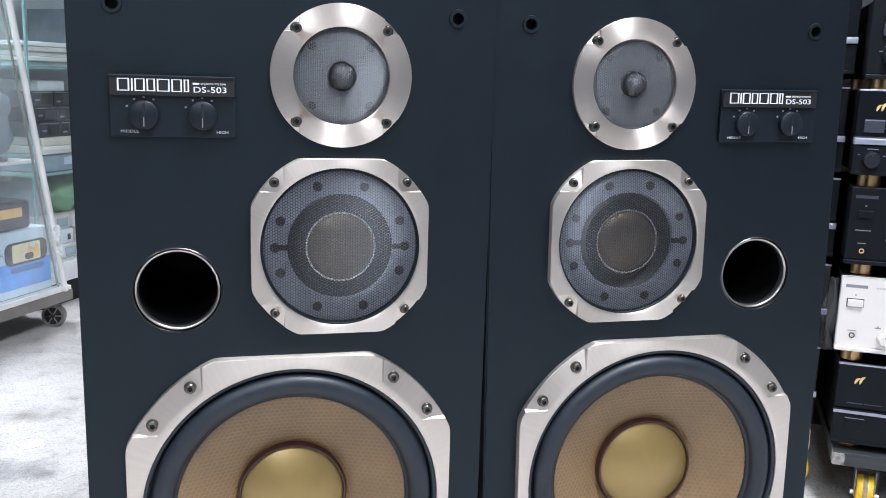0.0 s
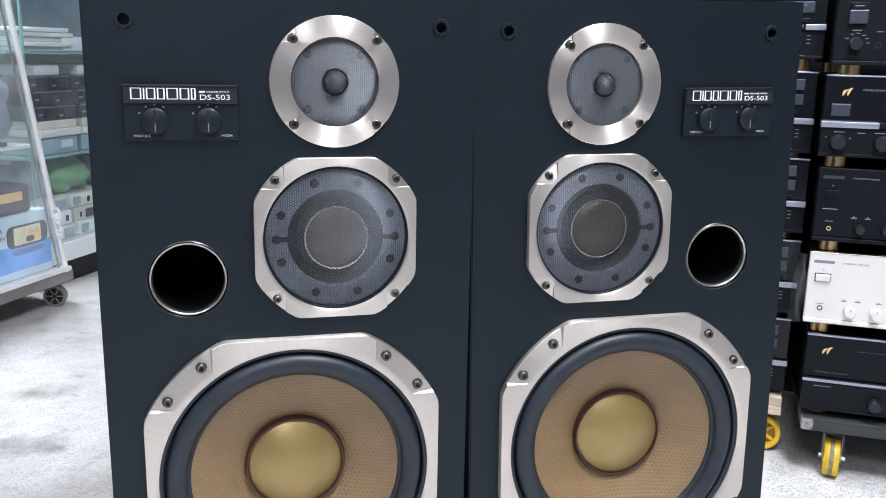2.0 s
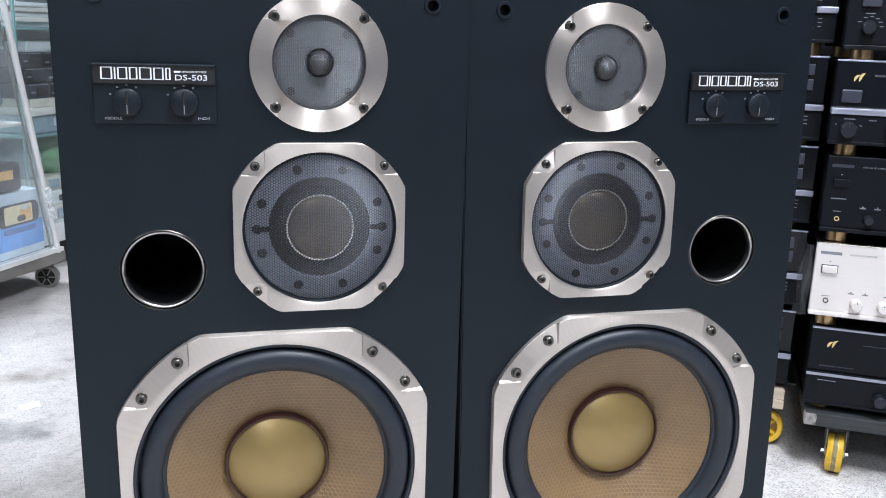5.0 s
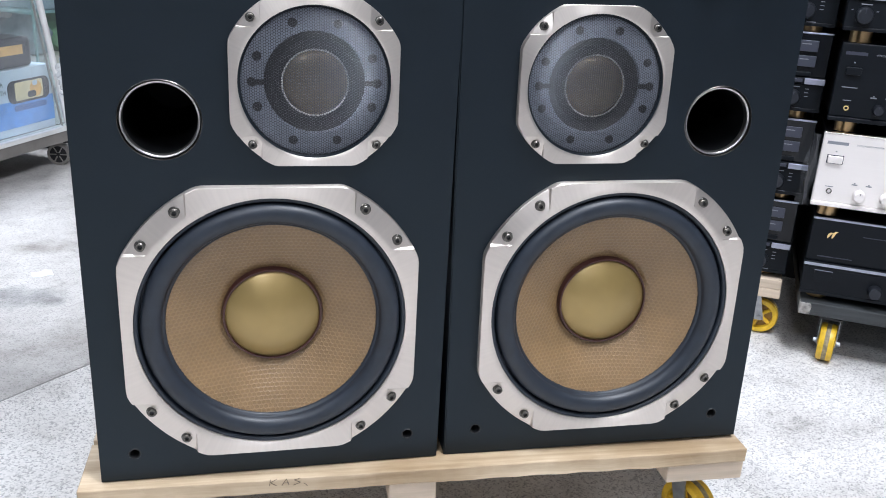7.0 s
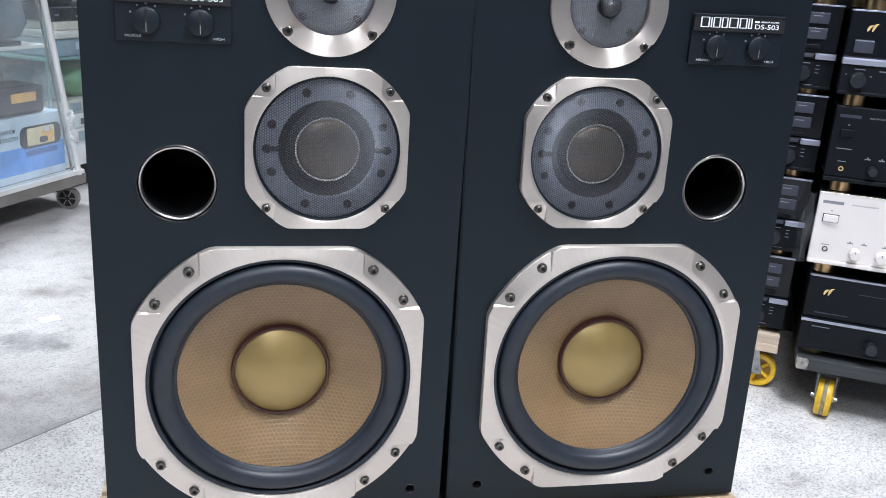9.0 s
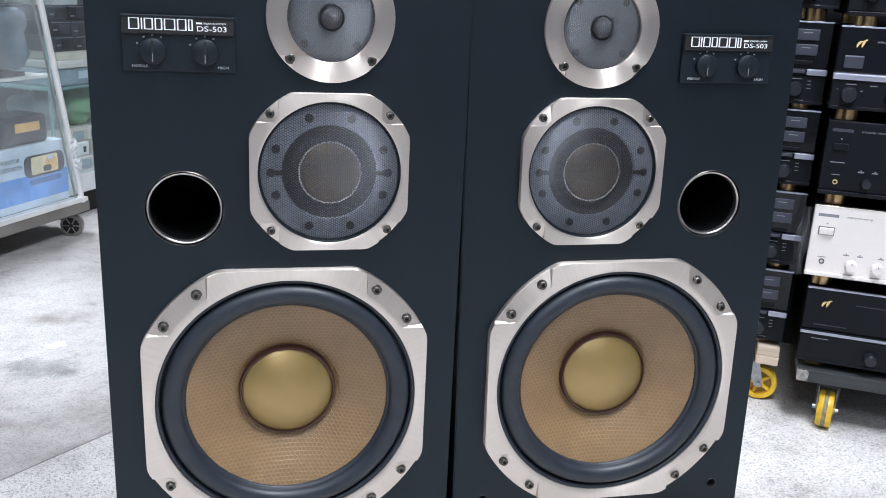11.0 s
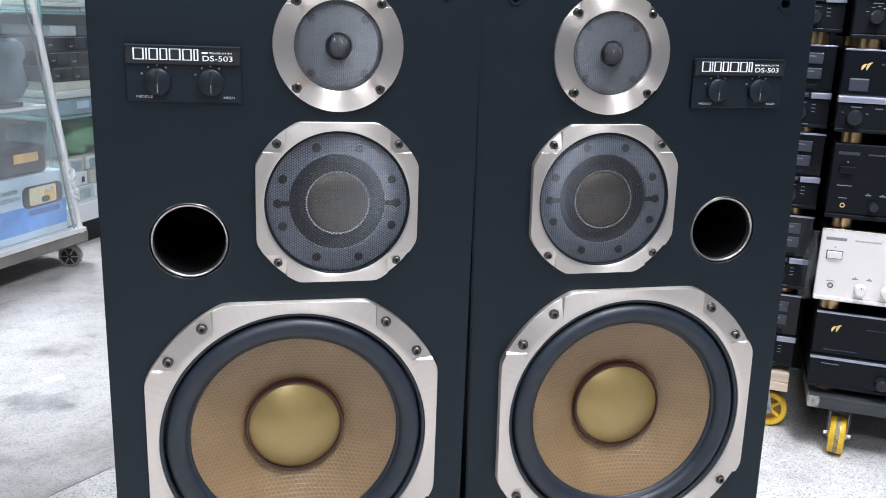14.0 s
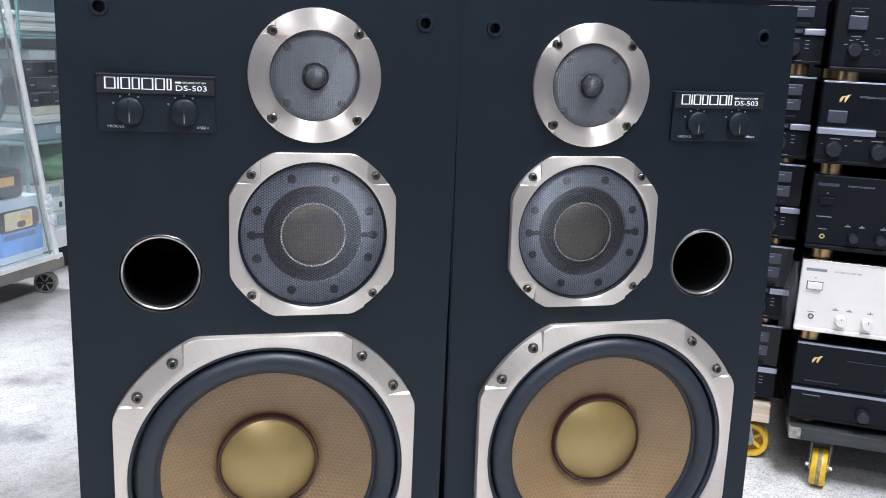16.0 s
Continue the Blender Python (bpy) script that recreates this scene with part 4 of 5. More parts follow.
def split_amp(at, z0, z1, label, buttons=1, dim=False, side=0):
    """A black amplifier: a glossy upper field, a grey strip, a lower field with knobs. side 1: the controls seen at its right end."""
    ob = thing("amplifier", at, label, "amplifier", "stacked amplifiers")
    h = z1 - z0
    zs = z0 + h * 0.36
    case(ob, z0, z1)
    part("upper_panel", box(0, AMP_W, 0, 0.012, zs + 0.012, z1, 0.0015), AMPBLACK if dim else AMPGLOSS, ob, "black upper front")
    part("top_trim", box(0, AMP_W, -0.0012, 0.006, z1 - 0.0022, z1 + 0.0006, 0.0004), STRIP, ob, "thin bright top edge")
    if dim:
        part("grey_strip", box(-0.001, AMP_W + 0.001, -0.004, 0.012, zs, zs + 0.011, 0.001), AMPBLACK, ob)
        part("strip_line", box(-0.001, AMP_W + 0.001, -0.0052, -0.0038, zs + 0.003, zs + 0.0085, 0.0004), STRIP, ob, "grey line along the front")
    elif side:
        part("grey_strip", box(0, AMP_W, -0.008, 0.012, zs, zs + 0.011, 0.001), AMPBLACK, ob)
        part("strip_end", box(AMP_W - 0.036, AMP_W, -0.0105, -0.007, zs, zs + 0.011, 0.001), STRIP, ob, "grey strip")
        part("strip_line", box(AMP_W - 0.078, AMP_W - 0.04, -0.0105, -0.0078, zs + 0.003, zs + 0.009, 0.0006), BUTTON, ob)
    else:
        part("grey_strip", box(-0.001, 0.096, -0.008, 0.012, zs, zs + 0.011, 0.001), STRIP, ob, "grey anodised strip")
        part("strip_rest", box(0.0965, AMP_W, -0.006, 0.012, zs, zs + 0.011, 0.001), AMPBLACK, ob)
    part("lower_panel", box(0, AMP_W, -0.004, 0.012, z0, zs - 0.0005, 0.0015), AMPBLACK, ob, "black lower front")
    part("bottom_lip", box(0, AMP_W, -0.006, 0.004, z0, z0 + 0.006, 0.001), AMPBLACK, ob)
    zk = z0 + h * 0.18
    if side:
        for k, zb in enumerate((z1 - 0.034, z1 - 0.062)):
            part("push_button", box(AMP_W - 0.062, AMP_W - 0.023, -0.005, 0, zb, zb + 0.020, 0.001), BUTTON, ob, "slate-grey button")
            part("push_button", box(AMP_W - 0.105, AMP_W - 0.065, -0.005, 0, zb, zb + 0.020, 0.001), BUTTON, ob, "slate-grey button")
            bars([(AMP_W - 0.052, zb + 0.013, 0.016, 0.0016)], -0.005, ob, GREYPRINT)
        part("push_button", box(AMP_W - 0.062, AMP_W - 0.028, -0.004, 0, z1 - 0.080, z1 - 0.072, 0.001), AMPBLACK, ob)
        knob(ob, AMP_W - 0.052, zk, 0.013, -0.004)
        bars([(AMP_W - 0.032, zk + d, 0.007, 0.0013) for d in (0.016, 0.009, 0.002)] + [(AMP_W - 0.06, zk + 0.019, 0.018, 0.0014), (AMP_W - 0.05, zk - 0.021, 0.016, 0.0012)], -0.004, ob, GREYPRINT)
        knob(ob, 0.08, zk, 0.013, -0.004)
    else:
        emblem(ob, 0.030, z1 - 0.036 if not dim else z1 - 0.037)
        if dim:
            bars([(0.02, zs + 0.021, 0.028, 0.0022), (0.05, zs + 0.0215, 0.030, 0.0016), (0.16, zs + 0.021, 0.03, 0.002), (0.24, zs + 0.021, 0.03, 0.002), (0.09, z1 - 0.027, 0.09, 0.0012)], 0, ob, BUTTON)
            part("tape_door", box(0.02, 0.052, -0.0058, -0.004, z0 + 0.025, z0 + 0.048, 0.0005), AMPBLACK, ob)
            bars([(0.02, z0 + 0.0482, 0.032, 0.0012)], -0.0042, ob, STRIP)
            jack(ob, 0.083, z0 + 0.027)
            for kx in (0.130, 0.21, 0.29, 0.37):
                knob(ob, kx, z0 + 0.023, 0.0115, -0.004)
        else:
            letters("INTEGRATED AMPLIFIER", 0.0046, 0.062, -0.0003, z1 - 0.027, GREYPRINT, ob, 1.0)
            part("power_button", box(0.013, 0.045, -0.006, 0, zs + 0.021, zs + 0.043, 0.001), BUTTON, ob, "slate-grey power button")
            bars([(0.0135, zs + 0.041, 0.031, 0.0018)], -0.0058, ob, STRIP)
            for kx in (0.030, 0.104, 0.20, 0.30, 0.38):
                knob(ob, kx, zk, 0.0135, -0.004)
            jack(ob, 0.069, zk, 0.0045)
            bars([(0.022, zk + 0.018, 0.018, 0.0016), (0.008, zk + 0.008, 0.003, 0.0016), (0.048, zk + 0.007, 0.004, 0.0016), (0.062, zk + 0.017, 0.013, 0.0016), (0.09, zk + 0.018, 0.02, 0.0015)], -0.004, ob, GREYPRINT)
    return ob


def plain_amp(at, z0, z1, label, silver=False, big_button=False):
    """A one-field amplifier with a nameplate, a power button, a jack and a row of knobs low down."""
    ob = thing("amplifier", at, label, "amplifier", "stacked amplifiers")
    face, h = (SILVER if silver else AMPBLACK), z1 - z0
    ink = GREYPRINT
    case(ob, z0, z1)
    part("front_panel", box(0, AMP_W, 0, 0.012, z0 + 0.008, z1, 0.0015), face, ob, "champagne-silver front" if silver else "matt black front")
    part("bottom_lip", box(-0.0005, AMP_W, -0.0045, 0.012, z0, z0 + 0.0078, 0.0015), face, ob)
    if silver:
        part("top_trim", box(0, AMP_W, -0.0015, 0.01, z1, z1 + 0.002, 0.0006), BRIGHT, ob)
    if big_button:
        part("power_button", box(0.020, 0.051, -0.008, 0, z1 - 0.063, z1 - 0.039, 0.0015), BUTTON, ob, "large slate-grey power button")
        part("button_top", box(0.021, 0.051, -0.005, 0, z1 - 0.038, z1 - 0.026, 0.001), AMPBLACK, ob)
        bars([(0.028, z1 - 0.033, 0.015, 0.0016)], -0.005, ob, GREYPRINT)
        bars([(0.022, z1 - 0.012, 0.030, 0.0055)], 0, ob, PRINT, "emblem_print")
        letters("INTEGRATED AMPLIFIER", 0.0042, 0.06, -0.0003, z1 - 0.011, GREYPRINT, ob)
        knob(ob, 0.036, z0 + 0.037, 0.0115)
        part("jack", lathe([(0, 0.003), (0.0035, 0.003), (0.0036, -0.001), (0.0055, -0.001), (0.0055, 0)], 24), HORN, ob, "", pose(0.073, 0, z0 + 0.035), 35)
        spots = []
        for ang in (-60, -25, 5, 35, 60, 85):
            spots.append((0.036 + 0.019 * math.sin(radians(ang)) - 0.002, z0 + 0.037 + 0.018 * math.cos(radians(ang)), 0.006, 0.0014))
        bars(spots + [(0.028, z0 + 0.060, 0.016, 0.0016), (0.068, z0 + 0.058, 0.012, 0.0016)], 0, ob, ink)
        for kx in (0.13, 0.2, 0.27, 0.36):
            knob(ob, kx, z0 + 0.037, 0.0115)
        return ob
    bars([(0.008, z1 - 0.020, 0.036, 0.0055)], 0, ob, GREYPRINT if silver else BUTTON, "nameplate")
    letters("INTEGRATED AMPLIFIER", 0.0042, 0.058, -0.0003, z1 - 0.019, GREYPRINT, ob, 1.0)
    part("power_button", box(0.0135, 0.039, -0.006, 0, z1 - 0.054, z1 - 0.041, 0.001), SILVER if silver else AMPBLACK, ob, "power button")
    if silver:
        part("button_frame", box(0.0120, 0.0405, -0.001, 0, z1 - 0.0555, z1 - 0.0395), BUTTON, ob)
    else:
        bars([(0.0125, z1 - 0.0775, 0.026, 0.0016)], -0.0002, ob, GREYPRINT)
    jack(ob, 0.027, z0 + (0.029 if silver else 0.024), 0.0052 if silver else 0.0044, STEEL if silver else LOGO)
    for kx in (0.079, 0.1245, 0.19, 0.25, 0.36):
        knob(ob, kx, z0 + (0.027 if silver else 0.026), 0.0098 if silver else 0.0085, 0, SILVER if silver else None)
    for kx in (0.068, 0.092, 0.128):
        bars([(kx - 0.005, z0 + 0.045, 0.010, 0.0022), (kx - 0.0012, z0 + 0.0475, 0.0024, 0.0022)], 0, ob, ink)
    bars([(0.019, z0 + 0.037, 0.014, 0.0013), (0.0245, z1 - 0.034, 0.003, 0.002)], 0, ob, ink)
    return ob


def shifted(dx, dy=0.0, turn=0.0):
    return STACK @ pose(dx, dy, 0, 0, 0, turn)


amp = split_amp(shifted(0.010), 0.1405, 0.291, "dull black integrated amplifier with gold emblem, bottom of the stack", dim=True)
feet(amp, 0.1262, 0.1425)
amp = plain_amp(shifted(-0.002), 0.3155, 0.452, "champagne-silver integrated amplifier partly wrapped in clear film", silver=True)
feet(amp, 0.2925, 0.319)
film = bmesh.new()
pts = [(-0.028, 0.02), (-0.018, -0.004), (-0.008, 0.006), (-0.003, -0.003)]
cols = [[film.verts.new((x + 0.010 * z * (1 - k / 3) + 0.003 * math.sin(9 * z + k), y, 0.312 + 0.135 * z)) for z in np.linspace(0, 1, 12)] for k, (x, y) in enumerate(pts)]
for a, b in zip(cols, cols[1:]):
    for i in range(11):
        film.faces.new((a[i], a[i + 1], b[i + 1], b[i]))
part("protective_film", film, FILM, amp, "crumpled clear plastic film", smooth=60)
amp = plain_amp(shifted(-0.003), 0.4755, 0.613, "matt black integrated amplifier with small knobs, in the stack")
feet(amp, 0.454, 0.479)
amp = split_amp(shifted(-0.009), 0.6345, 0.781, "glossy black integrated amplifier with grey strip and gold emblem")
feet(amp, 0.613, 0.638)
amp = plain_amp(shifted(-0.004), 0.799, 0.934, "matt black power amplifier with large grey button, top of the stack", big_button=True)
feet(amp, 0.7816, 0.803)

dolly = thing("amplifier_dolly", shifted(0.016, -0.016), "dark painted wooden dolly with chipped corner on yellow casters", "dolly")
part("deck", box(0, 0.46, 0.0, 0.40, 0.0995, 0.126, 0.002), WORN, dolly)
chip = box(-0.0012, 0.021, -0.0014, 0.016, 0.1000, 0.1245, 0.003)
bmesh.ops.subdivide_edges(chip, edges=chip.edges[:], cuts=3, use_grid_fill=True)
for v in chip.verts:
    v.co += Vector((0.0022 if v.co.x > 0.012 else 0.0003, 0.0022 if v.co.y > 0.01 else 0.0003, 0.0012)) * noise.noise(v.co * 230)
part("chipped_corner", chip, BARE, dolly, "bare grey wood where the paint has chipped")
for x, y, turned in ((0.065, 0.03, -8), (0.40, 0.03, 20), (0.065, 0.36, 50), (0.40, 0.36, -30)):
    caster(dolly, pose(x, y, 0), turned, 0.0995, yoke=True)

BACK = 0.08
for z0, z1, note, dim in ((0.141, 0.292, "dull black amplifier with slate buttons, bottom of the second stack", True), (0.307, 0.455, "black amplifier with two lit-looking grey buttons", False), (0.472, 0.618, "black amplifier with grey strip, in the second stack", False), (0.630, 0.784, "black amplifier with grey strip, upper in the second stack", False), (0.808, 0.955, "black amplifier, top of the second stack", False)):
    amp = split_amp(shifted(-0.013 - AMP_W + random.uniform(-0.002, 0.002), BACK), z0, z1, note, side=1)
    below = {0.141: 0.130, 0.307: 0.2926, 0.472: 0.4556, 0.630: 0.6186, 0.808: 0.7846}[z0]
    feet(amp, below, z0 + 0.004)
dolly = thing("amplifier_dolly", shifted(-0.016 - 0.45, BACK - 0.016), "pale wooden dolly on yellow casters under the second stack", "dolly")
for x0 in (0.0, 0.2, 0.405):
    part("beam", box(x0, x0 + 0.045, 0, 0.38, 0.0895, 0.1090, 0.002), PALEWOOD, dolly)
    part("beam", box(x0 + 0.001, x0 + 0.0445, 0.001, 0.38, 0.1092, 0.1295, 0.002), PALEWOOD, dolly)
part("crossbar", box(0.046, 0.199, 0.05, 0.12, 0.1, 0.1295, 0.002), PALEWOOD, dolly)
part("crossbar", box(0.246, 0.404, 0.05, 0.12, 0.1, 0.1295, 0.002), PALEWOOD, dolly)
for x, y, turned in ((0.420, 0.035, 88), (0.03, 0.035, 70), (0.425, 0.34, 20), (0.03, 0.34, -30)):
    caster(dolly, pose(x, y, 0), turned)

# made-up dark sheet, stands in for the darkness between and behind the stacks
plain("partition", box(-1.2, 1.2, 0.46, 0.5, 0, 2.3), CHARCOAL, label="added charcoal backdrop that darkens the gaps behind the amplifier stacks", category="partition").matrix_basis = STACK

# ---- the glass showcases at the back ----
# local x runs along the glass front towards the camera, local y into the case
CASE_AT = Matrix(((-0.5, -0.866, 0, -0.535), (-0.866, 0.5, 0, 1.99), (0, 0, 1, 0), (0, 0, 0, 1)))


def lean(z):
    return 0.026 + 0.155 * (z - 0.1) / 0.83


cart = thing("glass_showcase", Matrix.Identity(4), "grey metal-framed glass showcase on small casters, panes with painted reflection haze", "showcase")


def local_part(name, bm, material, parent, label="", smooth=None, frame_at=CASE_AT):
    bmesh.ops.transform(bm, matrix=frame_at, verts=bm.verts[:])
    bmesh.ops.recalc_face_normals(bm, faces=bm.faces[:])
    return part(name, bm, material, parent, label, smooth=smooth)


local_part("base_frame", box(0.0, 1.3, 0.0, 0.5, 0.078, 0.112, 0.002), FRAME, cart, "scuffed grey base frame")
local_part("base_rail", box(0.012, 1.3, -0.006, 0.03, 0.1125, 0.126, 0.002), POST, cart)
local_part("corner_post", rod((lean(0.11), 0.004, 0.11), (lean(1.3), 0.004, 1.3), 0.0092, 12), POST, cart, "slanting aluminium corner post")
local_part("corner_post", rod((lean(0.11) + 0.015, 0.014, 0.11), (lean(1.3) + 0.02, 0.014, 1.3), 0.0035, 10), FRAME, cart, "slanting aluminium corner post")
local_part("back_post", rod((lean(0.11), 0.45, 0.11), (lean(1.3), 0.45, 1.3), 0.0085, 10), FRAME, cart)
bm = bmesh.new()
vs = [bm.verts.new((lean(z) + dx, 0.008, z)) for dx, z in ((0.01, 0.12), (1.2, 0.12), (1.2, 1.28), (0.01, 1.28))]
bm.faces.new(vs)
pane = local_part("front_pane", bm, GLASS, cart, "glass pane with a pale haze painted in for reflections")
pane.visible_shadow = False
bm = bmesh.new()
vs = [bm.verts.new((lean(z) + 0.004, y, z)) for y, z in ((0.015, 0.12), (0.44, 0.12), (0.44, 1.28), (0.015, 1.28))]
bm.faces.new(vs)
pane = local_part("end_pane", bm, GLASS, cart, "glass pane with a pale haze painted in for reflections")
pane.visible_shadow = False
for z, thick in ((0.507, 0.009), (0.775, 0.006)):
    local_part("shelf", box(lean(z) + 0.008, 1.2, 0.016, 0.42, z, z + thick, 0.001), POST if z < 0.6 else TEAL, cart, "shelf")
local_part("back_panel", box(0.16, 1.25, 0.455, 0.465, 0.115, 1.28), WHITE, cart)
clip = bmesh.new()
for k in range(5):
    z = 0.315 - 0.022 * k
    bmesh.ops.create_icosphere(clip, subdivisions=2, radius=0.011 + 0.003 * (k % 2), matrix=Matrix.Translation((lean(z) - 0.004 * (k % 2), -0.004, z)) @ Matrix.Diagonal((0.8, 0.7, 1.1, 1)))
for v in clip.verts:
    v.co += Vector((noise.noise(v.co * 90), noise.noise(v.co * 90 + Vector((5, 0, 0))), 1.6 * noise.noise(v.co * 70))) * 0.011
local_part("tape_knot", clip, TAPE, cart, "crumpled clear tape round the post", 60)
for x, y in ((0.045, 0.035), (0.045, 0.44), (1.2, 0.04)):
    bm = bmesh.new()
    spot = CASE_AT @ Vector((x, y, 0.034))
    bmesh.ops.create_cone(bm, cap_ends=True, segments=28, radius1=0.034, radius2=0.034, depth=0.022, matrix=Matrix.Translation(spot) @ pose(0, 0, 0, 0, 90, 80))
    wheel = part("caster_wheel", bm, FRAME, cart, "grey caster wheel", smooth=40)
    bm = bmesh.new()
    bmesh.ops.create_cone(bm, cap_ends=True, segments=24, radius1=0.026, radius2=0.026, depth=0.0235, matrix=Matrix.Translation(spot) @ pose(0, 0, 0, 0, 90, 80))
    part("hub", bm, HORN, wheel, "dark spoked hub")
    axle = pose(0, 0, 0, 0, 90, 80).to_3x3() @ Vector((0, 0, 1))
    along = Vector((-axle.y, axle.x, 0))
    for k in range(6):
        arm = along * math.cos(k * math.pi / 3) + Vector((0, 0, 1)) * math.sin(k * math.pi / 3)
        bm = rod(spot - axle * 0.0118 + arm * 0.006, spot - axle * 0.0118 + arm * 0.027, 0.002, 8)
        part("spoke", bm, FRAME, wheel)
    part("stem", rod((*spot.xy, 0.05), (*spot.xy, 0.08), 0.009), FRAME, cart)

# goods inside the showcase
SHADOWBLUE = grain(mat("deep_blue_print", (0.05, 0.16, 0.45), 0.35), (20, 20, 20), 4, 0.7, 1.3)


def rounded(x0, x1, y0, y1, z0, z1, r, n=8):
    """A thin plate in the x-z plane with rounded corners."""
    bm = bmesh.new()
    ring = []
    for cx, cz, start in ((x1 - r, z1 - r, 0), (x0 + r, z1 - r, 90), (x0 + r, z0 + r, 180), (x1 - r, z0 + r, 270)):
        for k in range(n + 1):
            a = radians(start + 90 * k / n)
            ring.append((cx + r * math.cos(a), cz + r * math.sin(a)))
    bm.faces.new([bm.verts.new((x, y0, z)) for x, z in ring])
    made = bmesh.ops.extrude_face_region(bm, geom=bm.faces[:])
    bmesh.ops.translate(bm, verts=[v for v in made["geom"] if isinstance(v, bmesh.types.BMVert)], vec=(0, y1 - y0, 0))
    return bm


carton = thing("product_carton", Matrix.Identity(4), "white and blue printed carton with a picture of a handheld screen", "carton")
local_part("carton_body", box(0.055, 0.62, 0.03, 0.17, 0.1265, 0.315, 0.002), PALEBLUE, carton, "pale blue carton")
local_part("blue_panel", box(0.056, 0.618, 0.0285, 0.0297, 0.15, 0.226), BLUE, carton, "blue lower print")
local_part("pictured_device", rounded(0.070, 0.234, 0.0268, 0.0284, 0.219, 0.284, 0.022), NAVY, carton)
local_part("pictured_screen", rounded(0.098, 0.208, 0.0255, 0.0266, 0.226, 0.278, 0.006), CREAM, carton)
local_part("pictured_shadow", rounded(0.085, 0.215, 0.0275, 0.0283, 0.196, 0.212, 0.008), SHADOWBLUE, carton)
local_part("pictured_spot", rounded(0.104, 0.150, 0.0246, 0.0254, 0.229, 0.274, 0.02), ORANGE, carton)
local_part("pictured_spot", rounded(0.128, 0.162, 0.0240, 0.0245, 0.230, 0.248, 0.008), NAVY, carton)
local_part("pictured_spot", rounded(0.120, 0.140, 0.0240, 0.0245, 0.262, 0.276, 0.006), PALEBLUE, carton)
for words, z, x in (("MONITOR", 0.272, 0.328), ("BLUETOOTH", 0.250, 0.340)):
    me = text_mesh(words, 0.017)
    me.transform(Matrix.Diagonal((-1, 1, 1, 1)))
    me.transform(CASE_AT @ pose(x, 0.0283, z))
    me.materials.append(NAVY)
    part("lettering", me, None, carton)
local_part("round_badge", rounded(0.372, 0.404, 0.0262, 0.0283, 0.163, 0.193, 0.015), ORANGE, carton, "orange round badge")
tray = thing("black_tray", Matrix.Identity(4), "thin black tray lying on the showcase shelf", "tray")
local_part("body", box(0.20, 0.40, 0.025, 0.2, 0.5165, 0.530, 0.004), NAVY, tray)
device = thing("boxed_car_device", Matrix.Identity(4), "dark boxed device with an orange label, on the carton", "device")
local_part("body", box(0.11, 0.44, 0.04, 0.16, 0.3155, 0.400, 0.012), NAVY, device)
local_part("label_plate", box(0.148, 0.244, 0.038, 0.0398, 0.354, 0.380), ORANGE, device, "orange label")
for x, z, w, h, m_, label in ((0.13, 0.5305, 0.26, 0.17, GREYBAG, "crumpled grey plastic bag of parts"), (0.42, 0.517, 0.3, 0.2, STEELBLUE, "bluish carton behind hazed glass"), (0.20, 0.782, 0.3, 0.04, PAPER, "stack of papers on the glass shelf")):
    bm = box(x, x + w, 0.06, 0.32, z, z + h, 0.02)
    if m_ is GREYBAG:
        bmesh.ops.subdivide_edges(bm, edges=bm.edges[:], cuts=4, use_grid_fill=True)
        for v in bm.verts:
            d = noise.noise(v.co * 14) * 0.03
            v.co += Vector((d, d * 0.6, d if v.co.z > z + 0.02 else 0))
    local_part({GREYBAG: "plastic_bag", STEELBLUE: "carton", PAPER: "paper_stack"}[m_], bm, m_, None, "", 40)
    tagged(scene.collection.objects[-1], label, {GREYBAG: "bag", STEELBLUE: "carton", PAPER: "papers"}[m_])

# second showcase, farther on in the same row
FAR_AT = CASE_AT @ pose(-0.0, 0.175, 0)
far = thing("glass_showcase", Matrix.Identity(4), "white-based glass showcase with glass shelves, full of electronics", "showcase")
CREAMBOX = grain(mat("cream_carton", (0.66, 0.62, 0.54), 0.6), (14, 14, 14), 4, 0.8, 1.1)
fp = lambda name, bm, m, parent=None, label="", smooth=None: local_part(name, bm, m, parent, label, smooth, FAR_AT)
fp("plinth", box(-1.3, -0.06, 0.0, 0.45, 0.078, 0.142, 0.003), WHITE, far, "white lacquered base")
# added board: makes the gap below the plinth as dark as its shade
fp("gap_darkener", box(-1.3, -0.09, 0.02, 0.04, 0, 0.0778), HORN, far, "added black board that darkens the gap under the base")
for x in (-0.12, -0.7, -1.2):
    fp("leg", box(x, x + 0.04, 0.05, 0.09, 0, 0.078), HORN, far)
fp("back_panel", box(-1.3, -0.06, 0.46, 0.47, 0.078, 1.5), WHITE, far)
for z in (0.434, 0.772, 1.1):
    fp("glass_shelf", box(-1.3, -0.07, 0.01, 0.44, z, z + 0.008, 0.001), TEAL, far, "green-edged glass shelf")
fp("glass_edge", box(-0.070, -0.062, 0.0, 0.008, 0.143, 1.5, 0.001), TEAL, far, "green edge of the end glass")
bm = bmesh.new()
bm.faces.new([bm.verts.new(p) for p in ((-1.3, 0.004, 0.143), (-0.07, 0.004, 0.143), (-0.07, 0.004, 1.5), (-1.3, 0.004, 1.5))])
pane = fp("front_pane", bm, CLEAR, far, "glass pane")
pane.visible_shadow = False


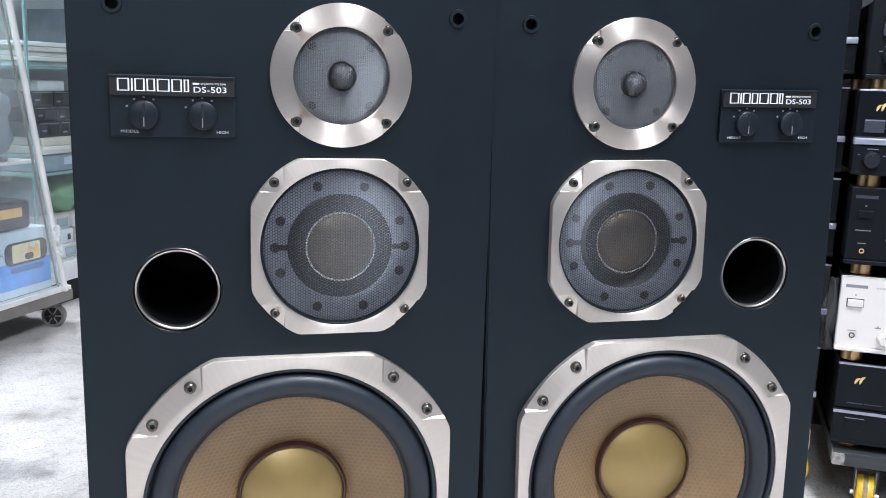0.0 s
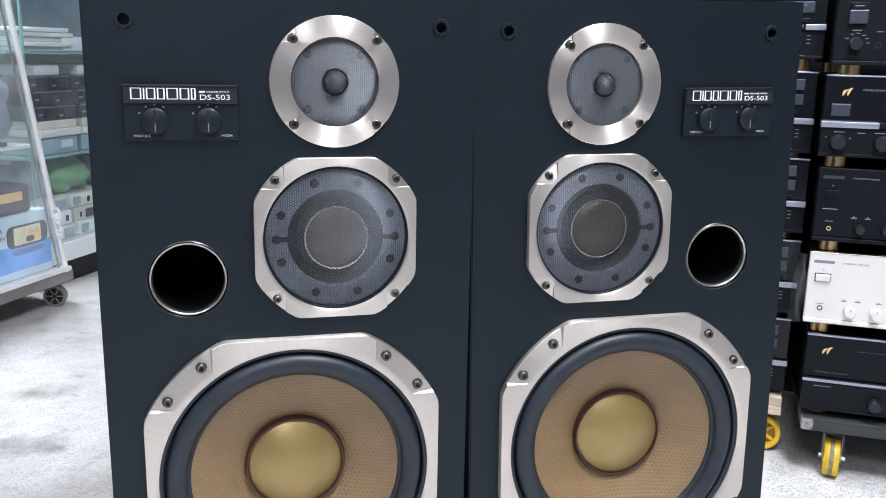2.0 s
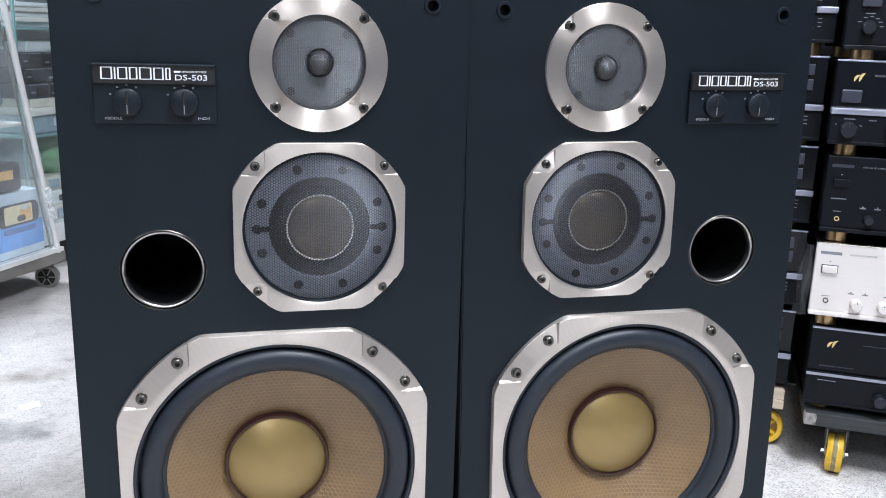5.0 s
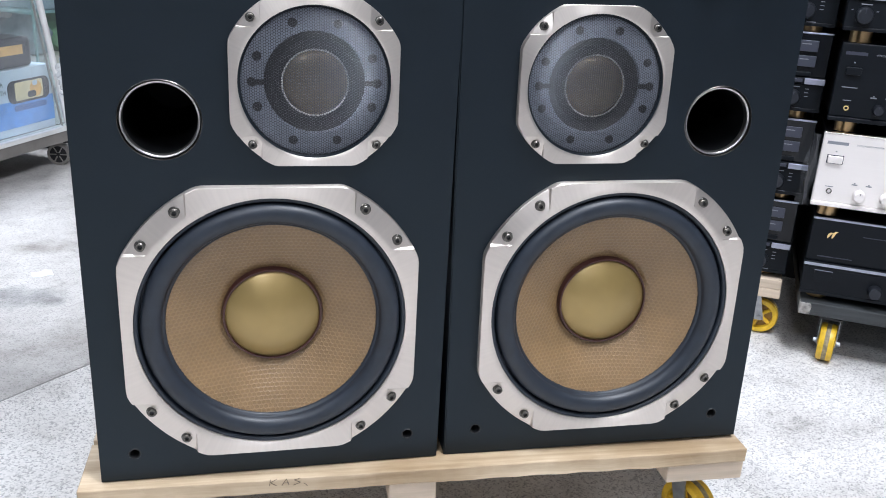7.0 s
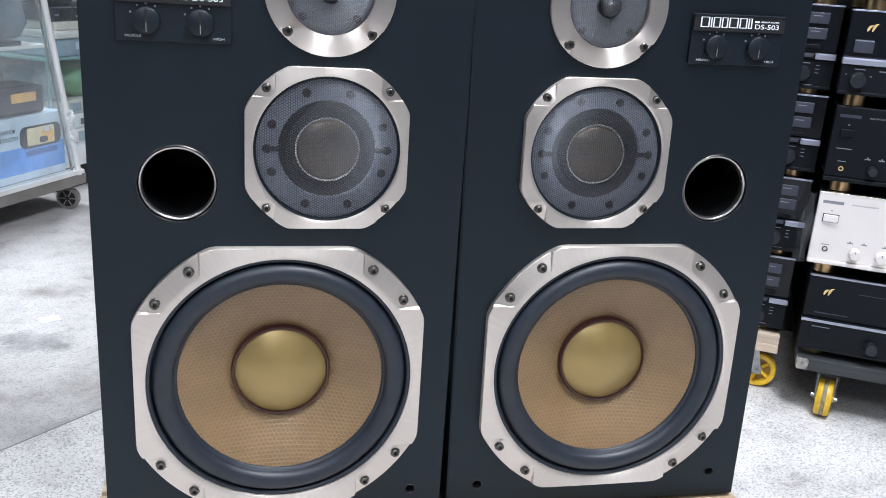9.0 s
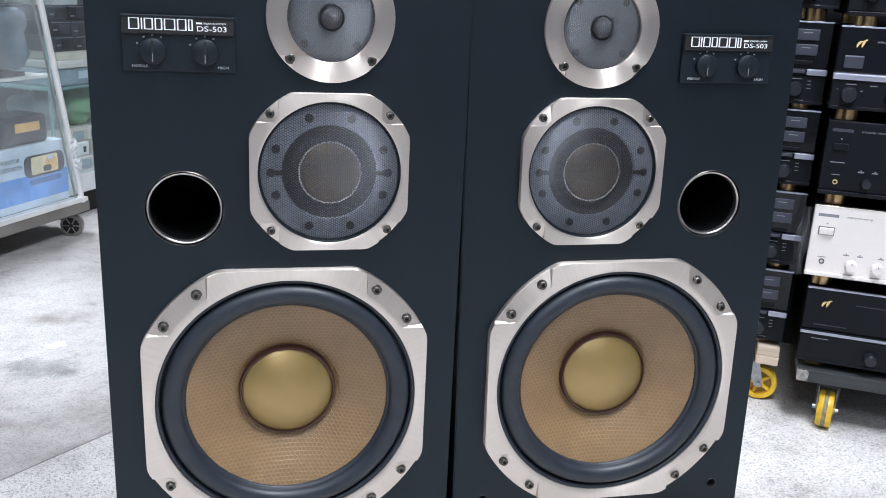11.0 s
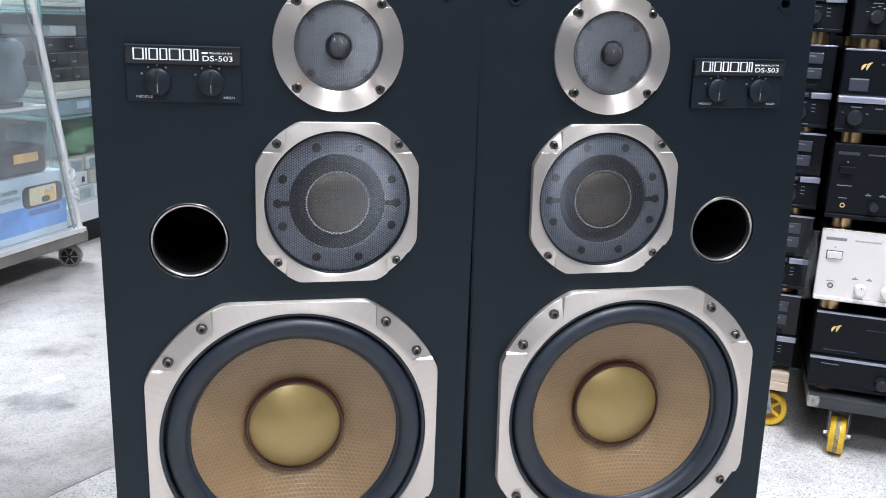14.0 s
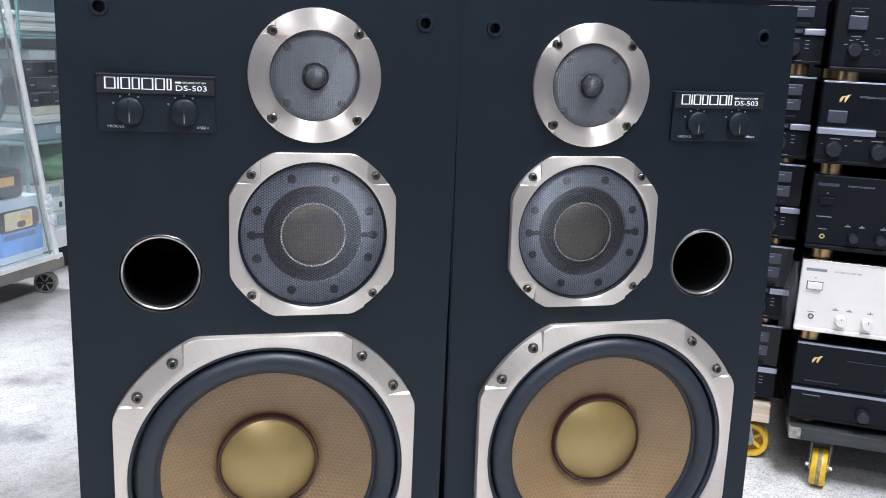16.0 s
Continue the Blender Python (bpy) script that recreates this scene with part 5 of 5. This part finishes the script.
def goods(name, label, category, x, y, z, w, d, h, m, detail=None):
    ob = thing(name, Matrix.Identity(4), label, category)
    fp("body", box(x, x + w, y, y + d, z, z + h, 0.004), m, ob)
    if detail:
        for dx, dz, dw, dh, dm in detail:
            fp("front_detail", box(x + dx, x + dx + dw, y - 0.004, y - 0.0005, z + dz, z + dz + dh, 0.001), dm, ob)
    return ob


for k in range(7):
    x = -0.295 - 0.135 * k
    for j, z in enumerate((0.1425, 0.1912, 0.2400)):
        m = (PAPER, WHITE, CREAMBOX)[(j + k) % 3]
        look_ = [(0.07, 0.008, 0.036, 0.03, STEELBLUE), (0.02, 0.012, 0.012, 0.02, HORN)] if (j + k) % 2 else [(0.012, 0.008, 0.05, 0.03, NAVY if k % 2 else STEELBLUE), (0.085, 0.014, 0.008, 0.018, HORN)]
        goods("car_radio", "pale boxed car radio with a dark front, stacked on the base", "car radio", x + 0.004 * j, 0.04 + 0.01 * j, z, 0.118, 0.2, 0.048, m, look_)
for k in range(5):
    x = -0.325 - 0.215 * k
    for j, z in enumerate((0.5555, 0.6045, 0.6535)):
        for i in (0, 1):
            u = goods("stereo_unit", "dark stereo unit with small silver controls behind glass", "stereo unit", x + 0.098 * i, 0.03 + 0.01 * j, z, 0.094, 0.2, 0.0475, (HORN, NAVY)[(i + j) % 2], [(0.008, 0.008, 0.05, 0.03, NAVY if (i + j) % 2 == 0 else HORN), (0.066, 0.012 + 0.006 * i, 0.018, 0.006, STRIP), (0.002, 0.043, 0.09, 0.003, STRIP)])
    goods("grey_carton", "bluish grey carton under the stereo units", "carton", x, 0.03, 0.4425, 0.19, 0.26, 0.058, STEELBLUE, [(0.03, 0.02, 0.06, 0.025, PALEBLUE)])
    goods("pale_tray", "pale flat tray on the carton", "tray", x - 0.01, 0.02, 0.501, 0.2, 0.27, 0.026, PAPER)
    goods("pale_tray", "pale flat tray, upper one", "tray", x + 0.005, 0.025, 0.5275, 0.18, 0.27, 0.0275, CREAMBOX)
    goods("white_carton", "white crumpled carton on the stereo units", "carton", x + 0.03, 0.06, 0.7015, 0.12, 0.2, 0.035, WHITE)
for k in range(5):
    goods("magazine", "magazine in a loose pile on the glass shelf", "magazine", -0.34 + random.uniform(-0.02, 0.02), 0.03 + random.uniform(0, 0.02), 0.7805 + 0.0155 * k, 0.24, 0.3, 0.015, PAPER if k % 2 else WHITE)
goods("carton", "grey carton behind the papers", "carton", -0.75, 0.05, 0.7805, 0.28, 0.3, 0.2, GREYBAG)
goods("white_bundle", "bundle of white wrapped papers on the glass shelf", "papers", -0.46, 0.04, 0.7805, 0.16, 0.25, 0.05, WHITE)
for name, label, m, x, w, h in (("plastic_bag", "bulging green plastic bag", GREENBAG, -0.42, 0.26, 0.135), ("plastic_bag", "bluish crumpled plastic bag", STEELBLUE, -0.20, 0.14, 0.13), ("plastic_bag", "grey crumpled plastic bag", GREYBAG, -0.75, 0.35, 0.14)):
    bm = bmesh.new()
    bmesh.ops.create_icosphere(bm, subdivisions=4, radius=1, matrix=Matrix.Translation((x + w / 2 - 0.05, 0.15, 0.2885 + h / 2)) @ Matrix.Diagonal((w / 2, 0.1, h / 2, 1)))
    for v in bm.verts:
        d = noise.noise(v.co * 22) * 0.02
        v.co += Vector((d, d, d * 0.8))
        v.co.z = min(max(v.co.z, 0.2885), 0.43)
    tagged(fp(name, bm, m, None, label, 60), label, "bag")

# litter on the floor
bm = box(-0.021, 0.021, -0.011, 0.011, 0, 0.0012)
bmesh.ops.subdivide_edges(bm, edges=bm.edges[:], cuts=5, use_grid_fill=True)
for v in bm.verts:
    v.co.y += 0.004 * noise.noise(Vector((v.co.x * 60, 0, 0)))
    v.co.z += 0.004 * (v.co.y / 0.011) ** 2 if v.co.y > 0 else 0
scrap = part("paper_scrap", bm, WHITE, None, "", pose(-0.466, 1.04, 0.0002, 0, 0, 20))
tagged(scrap, "small curled white paper scrap lying on the terrazzo", "litter")
